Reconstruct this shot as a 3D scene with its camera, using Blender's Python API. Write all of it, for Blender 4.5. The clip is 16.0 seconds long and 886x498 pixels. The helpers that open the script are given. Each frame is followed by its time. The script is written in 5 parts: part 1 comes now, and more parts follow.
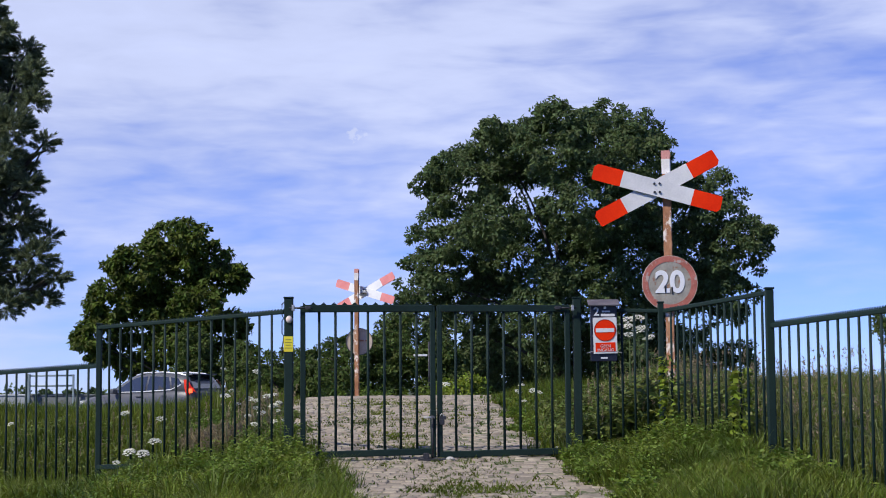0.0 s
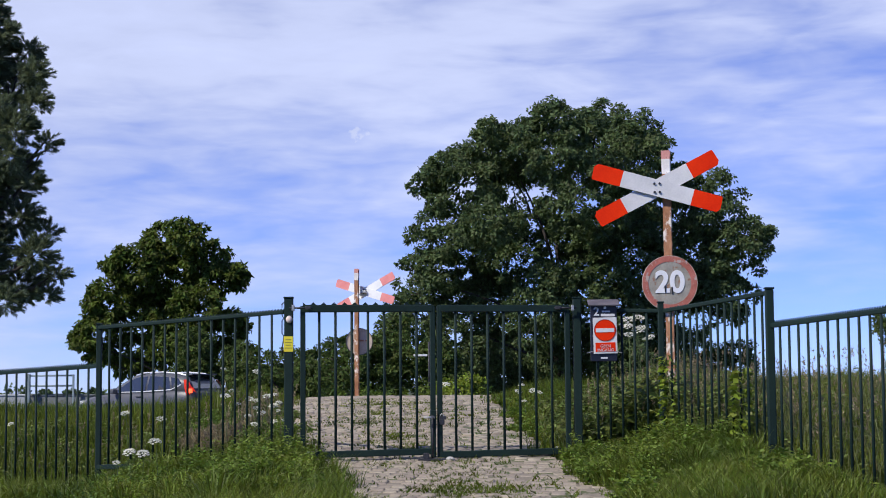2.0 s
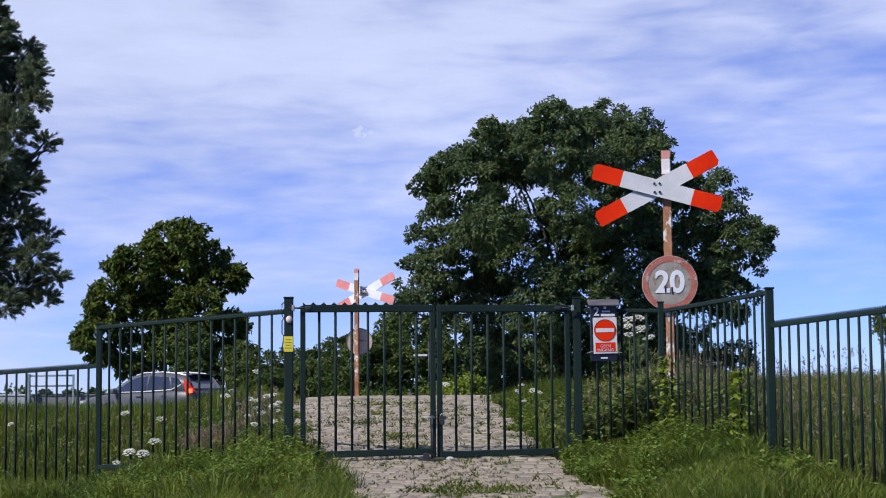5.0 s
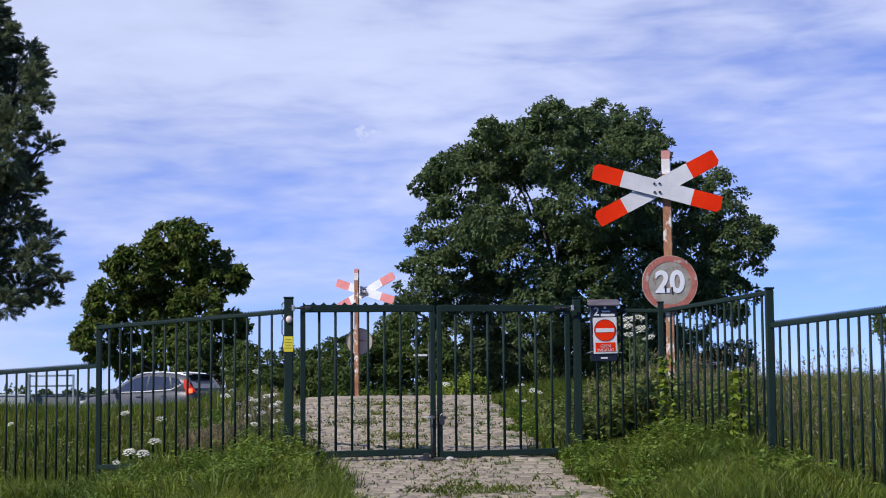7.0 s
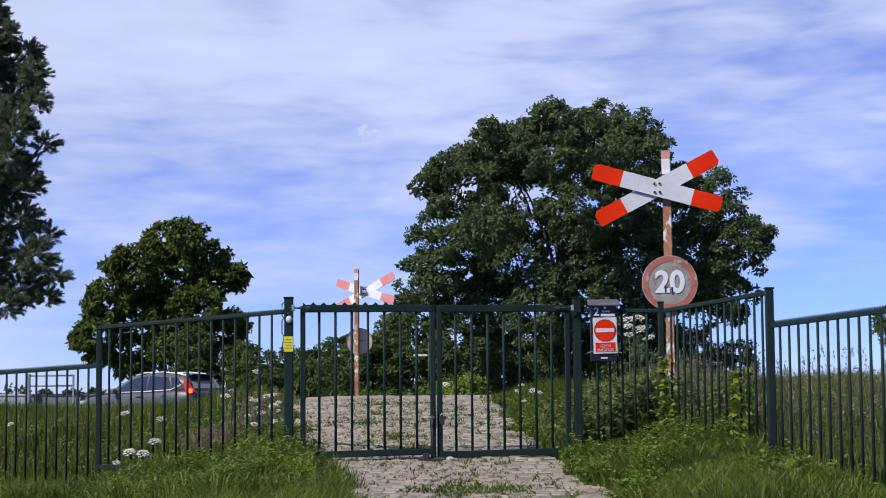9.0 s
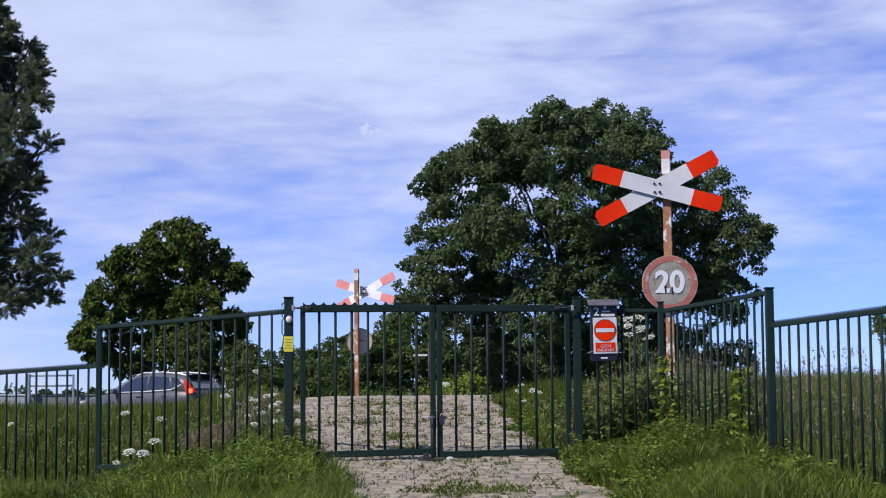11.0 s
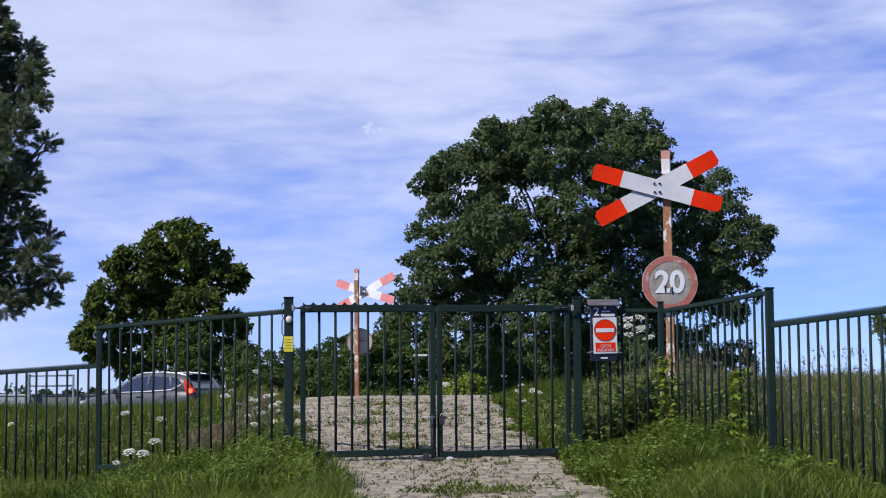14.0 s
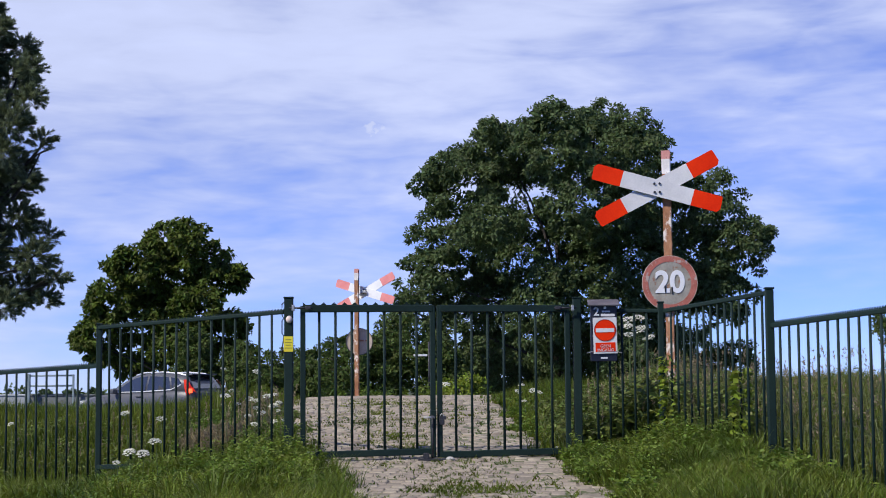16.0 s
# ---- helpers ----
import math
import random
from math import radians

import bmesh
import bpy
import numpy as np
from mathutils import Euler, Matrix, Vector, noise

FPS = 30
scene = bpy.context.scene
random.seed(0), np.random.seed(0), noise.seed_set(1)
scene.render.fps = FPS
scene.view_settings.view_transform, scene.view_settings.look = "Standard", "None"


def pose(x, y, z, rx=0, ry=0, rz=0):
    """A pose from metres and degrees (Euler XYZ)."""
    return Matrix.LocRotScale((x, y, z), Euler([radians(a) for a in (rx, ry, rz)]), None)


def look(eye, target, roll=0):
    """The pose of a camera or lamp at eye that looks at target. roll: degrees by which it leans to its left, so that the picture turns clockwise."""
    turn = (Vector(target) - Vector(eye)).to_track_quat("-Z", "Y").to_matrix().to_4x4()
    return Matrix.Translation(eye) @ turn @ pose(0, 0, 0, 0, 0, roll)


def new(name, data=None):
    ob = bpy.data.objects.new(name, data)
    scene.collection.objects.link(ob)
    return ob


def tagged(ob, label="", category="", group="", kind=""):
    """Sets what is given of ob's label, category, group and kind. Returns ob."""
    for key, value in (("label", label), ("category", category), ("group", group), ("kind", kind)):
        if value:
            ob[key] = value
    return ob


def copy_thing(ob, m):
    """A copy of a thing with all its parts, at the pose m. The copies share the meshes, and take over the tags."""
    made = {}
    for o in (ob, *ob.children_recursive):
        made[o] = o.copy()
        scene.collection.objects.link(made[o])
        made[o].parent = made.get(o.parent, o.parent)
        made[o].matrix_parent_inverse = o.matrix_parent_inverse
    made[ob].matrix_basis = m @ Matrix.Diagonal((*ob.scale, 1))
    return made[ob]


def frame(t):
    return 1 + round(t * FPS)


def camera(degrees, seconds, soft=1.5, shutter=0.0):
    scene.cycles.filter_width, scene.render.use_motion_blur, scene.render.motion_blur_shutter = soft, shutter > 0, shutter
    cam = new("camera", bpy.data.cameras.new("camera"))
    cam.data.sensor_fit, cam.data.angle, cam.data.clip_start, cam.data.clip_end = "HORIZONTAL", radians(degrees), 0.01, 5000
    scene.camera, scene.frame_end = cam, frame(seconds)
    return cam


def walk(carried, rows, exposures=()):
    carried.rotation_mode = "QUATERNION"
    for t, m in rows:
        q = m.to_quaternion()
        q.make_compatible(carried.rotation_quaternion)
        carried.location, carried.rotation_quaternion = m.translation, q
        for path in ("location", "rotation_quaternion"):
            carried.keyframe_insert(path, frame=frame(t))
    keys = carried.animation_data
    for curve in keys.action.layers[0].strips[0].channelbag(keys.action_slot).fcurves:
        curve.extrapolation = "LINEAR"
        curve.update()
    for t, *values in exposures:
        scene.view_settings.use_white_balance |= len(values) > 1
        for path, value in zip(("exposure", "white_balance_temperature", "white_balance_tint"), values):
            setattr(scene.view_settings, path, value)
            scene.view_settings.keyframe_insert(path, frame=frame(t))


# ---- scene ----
# ---- camera: stands still on its tripod ----
EYE = 1.6
cam = camera(30.0, 16.0, soft=1.0)
STAND = look((0, 0, EYE), (0, 100, EYE + 8.51), -0.46)
walk(cam, [(0, STAND), (16, STAND)], exposures=[(0, 0.0, 6500, 10), (16, 0.0, 6500, 10)])

# ---- light: high thin cloud, sun well to the left and a little behind ----
SUN_TO = Vector((-0.74, -0.54, 0.84)).normalized()
world = bpy.data.worlds.new("sky")
scene.world = world
world.use_nodes = True
wn = world.node_tree
sky = wn.nodes.new("ShaderNodeTexSky")
sky.sky_type, sky.sun_disc = "NISHITA", False
sky.sun_elevation = math.asin(SUN_TO.z)
sky.sun_rotation = math.atan2(SUN_TO.x, SUN_TO.y)
sky.altitude = 2600
sky.air_density, sky.dust_density, sky.ozone_density = 0.85, 0.05, 6.0
tint = wn.nodes.new("ShaderNodeMix")
tint.data_type, tint.blend_type = "RGBA", "MULTIPLY"
tint.inputs["Factor"].default_value, tint.inputs["B"].default_value = 1.0, (0.75, 0.81, 1.34, 1)
wn.links.new(sky.outputs[0], tint.inputs["A"])
wn.links.new(tint.outputs["Result"], wn.nodes["Background"].inputs[0])
wn.nodes["Background"].inputs[1].default_value = 0.12
sun = new("sun", bpy.data.lights.new("sun", "SUN"))
sun.data.energy, sun.data.angle, sun.data.color = 4.4, radians(0.6), (1.0, 0.95, 0.87)
sun.matrix_world = look(SUN_TO * 100, (0, 0, 0))


# ---- materials ----
def material(name, a, b, scale=6.0, fine=60.0, rough=0.7, metal=0.0, bump=0.15, vary=0.0, island=0.0,
             through_light=0.0, spots=None, spot_scale=9.0, spot_at=0.55, stretch=(1, 1, 1), coat=0.0, spec=0.5):
    m = bpy.data.materials.new(name)
    m.use_nodes = True
    nt = m.node_tree
    add, link = nt.nodes.new, nt.links.new
    bsdf = nt.nodes["Principled BSDF"]
    co = add("ShaderNodeTexCoord")
    mp = add("ShaderNodeMapping")
    mp.inputs["Scale"].default_value = stretch
    link(co.outputs["Object"], mp.inputs[0])
    n1, n2 = add("ShaderNodeTexNoise"), add("ShaderNodeTexNoise")
    for n, s, d in ((n1, scale, 4.0), (n2, fine, 3.0)):
        n.inputs["Scale"].default_value, n.inputs["Detail"].default_value = s, d
        link(mp.outputs[0], n.inputs["Vector"])
    mixv = add("ShaderNodeMath")
    mixv.operation = "MULTIPLY_ADD"
    link(n2.outputs[0], mixv.inputs[0])
    mixv.inputs[1].default_value = 0.45
    link(n1.outputs[0], mixv.inputs[2])
    ramp = add("ShaderNodeMapRange")
    ramp.inputs["From Min"].default_value, ramp.inputs["From Max"].default_value = 0.5, 0.95
    link(mixv.outputs[0], ramp.inputs[0])
    col = add("ShaderNodeMix")
    col.data_type = "RGBA"
    col.inputs["A"].default_value, col.inputs["B"].default_value = (*a, 1), (*b, 1)
    link(ramp.outputs[0], col.inputs["Factor"])
    out = col.outputs["Result"]
    if spots:
        n3 = add("ShaderNodeTexNoise")
        n3.inputs["Scale"].default_value, n3.inputs["Detail"].default_value, n3.inputs["Roughness"].default_value = spot_scale, 6.0, 0.65
        link(mp.outputs[0], n3.inputs["Vector"])
        r3 = add("ShaderNodeMapRange")
        r3.inputs["From Min"].default_value, r3.inputs["From Max"].default_value = spot_at, spot_at + 0.06
        link(n3.outputs[0], r3.inputs[0])
        c3 = add("ShaderNodeMix")
        c3.data_type = "RGBA"
        c3.inputs["B"].default_value = (*spots, 1)
        link(out, c3.inputs["A"])
        link(r3.outputs[0], c3.inputs["Factor"])
        out = c3.outputs["Result"]
    if vary or island:
        hsv = add("ShaderNodeHueSaturation")
        src = add("ShaderNodeObjectInfo").outputs["Random"] if vary else add("ShaderNodeNewGeometry").outputs["Random Per Island"]
        amount = vary or island
        r4 = add("ShaderNodeMapRange")
        r4.inputs["To Min"].default_value, r4.inputs["To Max"].default_value = 1 - amount, 1 + amount
        link(src, r4.inputs[0])
        link(r4.outputs[0], hsv.inputs["Value"])
        r5 = add("ShaderNodeMapRange")
        r5.inputs["To Min"].default_value, r5.inputs["To Max"].default_value = 0.5 - 0.06 * amount, 0.5 + 0.04 * amount
        link(src, r5.inputs[0])
        link(r5.outputs[0], hsv.inputs["Hue"])
        link(out, hsv.inputs["Color"])
        out = hsv.outputs[0]
    link(out, bsdf.inputs["Base Color"])
    bsdf.inputs["Roughness"].default_value, bsdf.inputs["Metallic"].default_value = rough, metal
    bsdf.inputs["Specular IOR Level"].default_value = spec
    bsdf.inputs["Coat Weight"].default_value = coat
    if bump:
        bp = add("ShaderNodeBump")
        bp.inputs["Strength"].default_value, bp.inputs["Distance"].default_value = bump, 0.01
        link(mixv.outputs[0], bp.inputs["Height"])
        link(bp.outputs[0], bsdf.inputs["Normal"])
    if through_light:
        tr, mx = add("ShaderNodeBsdfTranslucent"), add("ShaderNodeMixShader")
        link(out, tr.inputs[0])
        mx.inputs[0].default_value = through_light
        link(bsdf.outputs[0], mx.inputs[1])
        link(tr.outputs[0], mx.inputs[2])
        link(mx.outputs[0], nt.nodes["Material Output"].inputs[0])
    return m


GREEN_PAINT = material("dark green paint", (0.007, 0.0185, 0.0155), (0.012, 0.029, 0.0235), 3, 40, rough=0.65, bump=0.05, spec=0.2)
GALV = material("galvanised steel", (0.35, 0.36, 0.36), (0.5, 0.5, 0.5), 20, 120, rough=0.5, metal=0.8)
DARK_METAL = material("dark metal", (0.02, 0.02, 0.022), (0.05, 0.05, 0.055), 12, 80, rough=0.5, metal=0.3)
WHITE = material("white enamel", (0.58, 0.58, 0.57), (0.74, 0.73, 0.71), 5, 60, rough=0.5, bump=0.03)
BRIGHT_WHITE = material("bright white sign paint", (0.78, 0.78, 0.77), (0.86, 0.86, 0.85), 8, 60, rough=0.5, bump=0.02)
RED = material("red enamel", (0.72, 0.022, 0.001), (0.86, 0.036, 0.002), 4, 50, rough=0.6, bump=0.03, spec=0.12)
# lighter version of RED: sun glare on the far boards is mixed into it
GLARE_RED = material("red enamel with glare in its colour", (0.72, 0.22, 0.21), (0.82, 0.32, 0.29), 5, 60, rough=0.5, bump=0.03)
RUST = material("rusty painted steel", (0.22, 0.085, 0.035), (0.46, 0.23, 0.12), 9, 50, rough=0.85, spots=(0.76, 0.69, 0.60),
                spot_scale=8, spot_at=0.535, stretch=(1, 1, 0.55))
POST_WHITE = material("weathered white post paint", (0.62, 0.58, 0.55), (0.8, 0.77, 0.74), 6, 50, rough=0.7, spots=(0.35, 0.15, 0.08), spot_at=0.64)
POST_RED = material("weathered pink post paint", (0.5, 0.2, 0.17), (0.62, 0.3, 0.26), 6, 50, rough=0.7, spots=(0.3, 0.14, 0.08), spot_at=0.62)
DARK_RED = material("dark red print", (0.20, 0.012, 0.006), (0.28, 0.02, 0.01), 8, 60, rough=0.6, bump=0, spec=0.2)
SIGN_GREY = material("weathered grey sign face", (0.25, 0.235, 0.195), (0.42, 0.39, 0.32), 12, 90, rough=0.8, spots=(0.30, 0.17, 0.11), spot_scale=18, spot_at=0.565)
SIGN_RIM = material("weathered red sign rim", (0.34, 0.095, 0.065), (0.54, 0.18, 0.135), 9, 70, rough=0.8, spots=(0.46, 0.38, 0.32), spot_scale=13, spot_at=0.55)
SIGN_BACK = material("grey sign back", (0.42, 0.34, 0.26), (0.58, 0.49, 0.39), 8, 60, rough=0.8, spec=0.2)
# much paler than the box: light on the lid's slope is put into this grey
LID_GREY = material("grey lid paint with light in it", (0.085, 0.078, 0.088), (0.15, 0.135, 0.145), 9, 70, rough=0.6, bump=0.05)
NAVY = material("navy notice board", (0.007, 0.008, 0.016), (0.012, 0.013, 0.024), 8, 60, rough=0.4, bump=0.03)
YELLOW = material("yellow sticker", (0.72, 0.60, 0.02), (0.82, 0.70, 0.05), 8, 60, rough=0.5, bump=0.02)
YELLOW_DARK = material("printed olive line", (0.30, 0.27, 0.03), (0.36, 0.32, 0.04), 8, 60, rough=0.5, bump=0.0)
CREAM_STONE = material("pale stone", (0.36, 0.34, 0.30), (0.52, 0.50, 0.46), 12, 80, rough=0.9, bump=0.4)
CREAM = material("cream plastic", (0.72, 0.55, 0.48), (0.82, 0.68, 0.6), 8, 60, rough=0.5, bump=0.02)
SOIL = material("grassy soil", (0.032, 0.046, 0.012), (0.065, 0.088, 0.022), 1.5, 14, rough=0.95, bump=0.5)
SAND = material("sandy joints with moss", (0.20, 0.17, 0.125), (0.31, 0.265, 0.205), 5, 60, rough=0.95, bump=0.4, spots=(0.085, 0.105, 0.035), spot_scale=5, spot_at=0.50)
BRICK = material("weathered paving brick", (0.245, 0.204, 0.150), (0.41, 0.352, 0.266), 5, 55, rough=0.9, bump=0.3, vary=0.14, spots=(0.12, 0.13, 0.06), spot_scale=6, spot_at=0.66)
BRICK_FAR = material("weathered paving bricks", (0.245, 0.204, 0.150), (0.41, 0.352, 0.266), 5, 55, rough=0.9, bump=0.3, island=0.14, spots=(0.12, 0.13, 0.06), spot_scale=6, spot_at=0.66)
GRASS = material("grass", (0.066, 0.116, 0.008), (0.208, 0.258, 0.028), 1.1, 6, rough=0.55, bump=0, island=0.42, through_light=0.35)
# lightened leaf colour: the haze of distance is painted into it
FAR_LEAF = material("distant greenery with haze in its colour", (0.07, 0.11, 0.04), (0.13, 0.18, 0.07), 0.05, 0.4, rough=0.9, bump=0, island=0.3, through_light=0.2)
# GRASS about a quarter darker, so shade on the banks lies in the colour
SHADED_GRASS = material("coarse grass with shade in its colour", (0.048, 0.086, 0.006), (0.155, 0.188, 0.018), 1.1, 6, rough=0.6, bump=0, island=0.45, through_light=0.35, spec=0.25)
TALL_GRASS = material("seeding tall grass", (0.135, 0.160, 0.050), (0.255, 0.265, 0.105), 0.8, 5, rough=0.7, bump=0, island=0.4, through_light=0.4)
SEED = material("brown grass seed", (0.21, 0.170, 0.088), (0.35, 0.285, 0.165), 2, 9, rough=0.8, bump=0, island=0.3, through_light=0.35)
WEED = material("weed leaves", (0.075, 0.142, 0.012), (0.205, 0.275, 0.032), 1.2, 6, rough=0.65, bump=0, island=0.35, through_light=0.35)
NETTLE = material("dark nettle leaves", (0.068, 0.115, 0.020), (0.220, 0.265, 0.058), 1.2, 6, rough=0.65, bump=0, island=0.45, through_light=0.38)
VINE = material("bright climbing leaves", (0.16, 0.24, 0.02), (0.28, 0.34, 0.04), 3, 9, rough=0.5, bump=0, island=0.35, through_light=0.35)
LEAF_BIG = material("dark green ash leaves", (0.064, 0.106, 0.036), (0.152, 0.205, 0.078), 0.6, 3, rough=0.6, bump=0, island=0.4, through_light=0.5, spec=0.3)
LEAF_LEFT = material("green chestnut leaves", (0.035, 0.068, 0.010), (0.125, 0.165, 0.022), 0.45, 3, rough=0.65, bump=0, island=0.5, through_light=0.4, spec=0.3)
LEAF_WILLOW = material("grey green willow leaves", (0.075, 0.108, 0.052), (0.215, 0.255, 0.140), 0.9, 3, rough=0.6, bump=0, island=0.5, through_light=0.4, spec=0.3)
LEAF_BUSH = material("bush leaves", (0.042, 0.078, 0.014), (0.120, 0.165, 0.036), 0.6, 3, rough=0.65, bump=0, island=0.5, through_light=0.35, spec=0.3)
BARK = material("grey brown bark", (0.035, 0.029, 0.023), (0.085, 0.07, 0.055), 5, 40, rough=0.95, bump=0.6, stretch=(1, 1, 0.3))
PETAL = material("white umbel petals", (0.80, 0.79, 0.68), (0.88, 0.87, 0.80), 20, 90, rough=0.8, bump=0, through_light=0.4, spec=0.2)
STALK = material("green stalk", (0.05, 0.085, 0.02), (0.10, 0.135, 0.04), 10, 60, rough=0.7, bump=0)
CAR_PAINT = material("grey metallic car paint", (0.080, 0.082, 0.090), (0.10, 0.102, 0.11), 2, 400, rough=0.4, bump=0, spec=0.4, coat=0.3)
CAR_GLASS = material("tinted car glass", (0.03, 0.036, 0.04), (0.045, 0.05, 0.055), 1, 5, rough=0.06, bump=0, spec=1.0, coat=1.0)
CHROME = material("satin silver trim", (0.66, 0.66, 0.66), (0.74, 0.74, 0.74), 4, 20, rough=0.35, metal=0.2, bump=0)
RUBBER = material("black rubber", (0.012, 0.012, 0.012), (0.025, 0.025, 0.025), 8, 60, rough=0.8)
TAIL_RED = material("red lamp lens", (0.62, 0.03, 0.012), (0.75, 0.05, 0.02), 5, 30, rough=0.3, bump=0, spec=0.3)
GREY_RAIL = material("pale grey painted metal", (0.19, 0.25, 0.26), (0.27, 0.33, 0.34), 5, 40, rough=0.6)
ASPHALT = material("asphalt", (0.045, 0.045, 0.048), (0.07, 0.07, 0.07), 4, 120, rough=0.9, bump=0.3)
CONCRETE = material("grey concrete", (0.15, 0.16, 0.155), (0.23, 0.24, 0.23), 3, 40, rough=0.9, bump=0.3, spots=(0.10, 0.11, 0.09), spot_scale=3)
VAN_WHITE = material("pale limewashed concrete", (0.36, 0.38, 0.38), (0.46, 0.48, 0.47), 2, 30, rough=0.8, bump=0.2)


def glowing(name, colour, strength):
    m = material(name, colour, colour, bump=0)
    b = m.node_tree.nodes["Principled BSDF"]
    b.inputs["Emission Color"].default_value, b.inputs["Emission Strength"].default_value = (*colour, 1), strength
    return m


LAMP_ON = glowing("lit red lamp", (1.0, 0.13, 0.04), 2.2)


def cloud_material():
    """Thin streaked cloud: lets the sky show where it is thin."""
    m = bpy.data.materials.new("thin streaked cloud")
    m.use_nodes = True
    nt = m.node_tree
    add, link = nt.nodes.new, nt.links.new
    uv = add("ShaderNodeUVMap")
    total = None
    for sx, sy, detail, dist, weight, turn in ((5.0, 17.0, 4, 0.3, 0.46, 0.05), (13.0, 52.0, 4, 0.5, 0.32, 0.08), (34.0, 150.0, 3, 0.3, 0.10, -0.05)):
        mp, n = add("ShaderNodeMapping"), add("ShaderNodeTexNoise")
        mp.inputs["Scale"].default_value, mp.inputs["Rotation"].default_value = (sx, sy, 1), (0, 0, turn)
        mp.inputs["Location"].default_value = (3.7, 1.3, 0)
        link(uv.outputs[0], mp.inputs[0])
        n.inputs["Scale"].default_value, n.inputs["Detail"].default_value, n.inputs["Distortion"].default_value = 1.0, detail, dist
        link(mp.outputs[0], n.inputs["Vector"])
        k = add("ShaderNodeMath")
        k.operation, k.inputs[1].default_value = "MULTIPLY_ADD", weight
        link(n.outputs[0], k.inputs[0])
        if total is None:
            k.inputs[2].default_value = 0.062
        else:
            link(total, k.inputs[2])
        total = k.outputs[0]
    sep = add("ShaderNodeSeparateXYZ")
    link(uv.outputs[0], sep.inputs[0])
    rise = add("ShaderNodeMath")
    rise.operation, rise.inputs[1].default_value = "MULTIPLY_ADD", 1.2
    across = add("ShaderNodeMath")
    across.operation, across.inputs[1].default_value = "MULTIPLY_ADD", -0.28
    link(sep.outputs["X"], across.inputs[0])
    link(total, across.inputs[2])
    link(sep.outputs["Y"], rise.inputs[0])
    link(across.outputs[0], rise.inputs[2])
    # one small bright wisp
    far, mask = add("ShaderNodeVectorMath"), add("ShaderNodeMapRange")
    ragged, shift = add("ShaderNodeTexNoise"), add("ShaderNodeVectorMath")
    ragged.inputs["Scale"].default_value, ragged.inputs["Detail"].default_value = 160.0, 4.0
    link(uv.outputs[0], ragged.inputs["Vector"])
    shift.operation, shift.inputs[1].default_value = "MULTIPLY_ADD", (0.022, 0.016, 0)
    link(ragged.outputs["Color"], shift.inputs[0])
    link(uv.outputs[0], shift.inputs[2])
    far.operation, far.inputs[1].default_value = "DISTANCE", (-0.0427, 0.163, 0.0)
    link(shift.outputs[0], far.inputs[0])
    for k, v in (("From Min", 0.0), ("From Max", 0.0042), ("To Min", 0.22), ("To Max", 0.0)):
        mask.inputs[k].default_value = v
    link(far.outputs["Value"], mask.inputs[0])
    wisp = add("ShaderNodeMath")
    link(rise.outputs[0], wisp.inputs[0])
    link(mask.outputs[0], wisp.inputs[1])
    rg = add("ShaderNodeMapRange")
    rg.interpolation_type = "SMOOTHSTEP"
    for k, v in (("From Min", 0.45), ("From Max", 0.82), ("To Min", 0.10), ("To Max", 0.95)):
        rg.inputs[k].default_value = v
    link(wisp.outputs[0], rg.inputs[0])
    em, tr, mx = add("ShaderNodeEmission"), add("ShaderNodeBsdfTransparent"), add("ShaderNodeMixShader")
    em.inputs[0].default_value, em.inputs[1].default_value = (0.632, 0.706, 1.0, 1), 1.02
    # thicker cloud is whiter
    glow = add("ShaderNodeMapRange")
    for k, v in (("From Min", 0.40), ("From Max", 0.72), ("To Min", 0.90), ("To Max", 1.10)):
        glow.inputs[k].default_value = v
    link(total, glow.inputs[0])
    link(glow.outputs[0], em.inputs[1])
    link(rg.outputs[0], mx.inputs[0])
    link(tr.outputs[0], mx.inputs[1])
    link(em.outputs[0], mx.inputs[2])
    link(mx.outputs[0], nt.nodes["Material Output"].inputs[0])
    return m


CLOUD = cloud_material()


# ---- building helpers ----
def mesh(name, verts, faces, mat, smooth=False):
    me = bpy.data.meshes.new(name)
    me.from_pydata([tuple(v) for v in verts], [], [tuple(f) for f in faces])
    me.materials.append(mat)
    if smooth:
        me.polygons.foreach_set("use_smooth", [True] * len(me.polygons))
    me.update()
    return me


def tri_mesh(name, verts, tris, mat):
    """A mesh from arrays of corners and triangles."""
    me = bpy.data.meshes.new(name)
    v, t = np.asarray(verts, np.float32), np.asarray(tris, np.int32)
    me.vertices.add(len(v))
    me.vertices.foreach_set("co", v.ravel())
    me.loops.add(t.size)
    me.loops.foreach_set("vertex_index", t.ravel())
    me.polygons.add(len(t))
    me.polygons.foreach_set("loop_start", np.arange(0, t.size, 3, dtype=np.int32))
    me.materials.append(mat)
    me.update(calc_edges=True)
    return me


def bm_mesh(name, bm, mat, smooth=False):
    me = bpy.data.meshes.new(name)
    bm.normal_update()
    bm.to_mesh(me)
    bm.free()
    me.materials.append(mat)
    if smooth:
        me.polygons.foreach_set("use_smooth", [True] * len(me.polygons))
    return me


def part(name, me, parent, m=None, label=""):
    ob = new(name, me)
    ob.parent = parent
    if m is not None:
        ob.matrix_basis = m
    return tagged(ob, label)


def empty(name, m, label, category, group="", kind=""):
    ob = new(name)
    ob.matrix_basis = m
    return tagged(ob, label, category, group, kind)


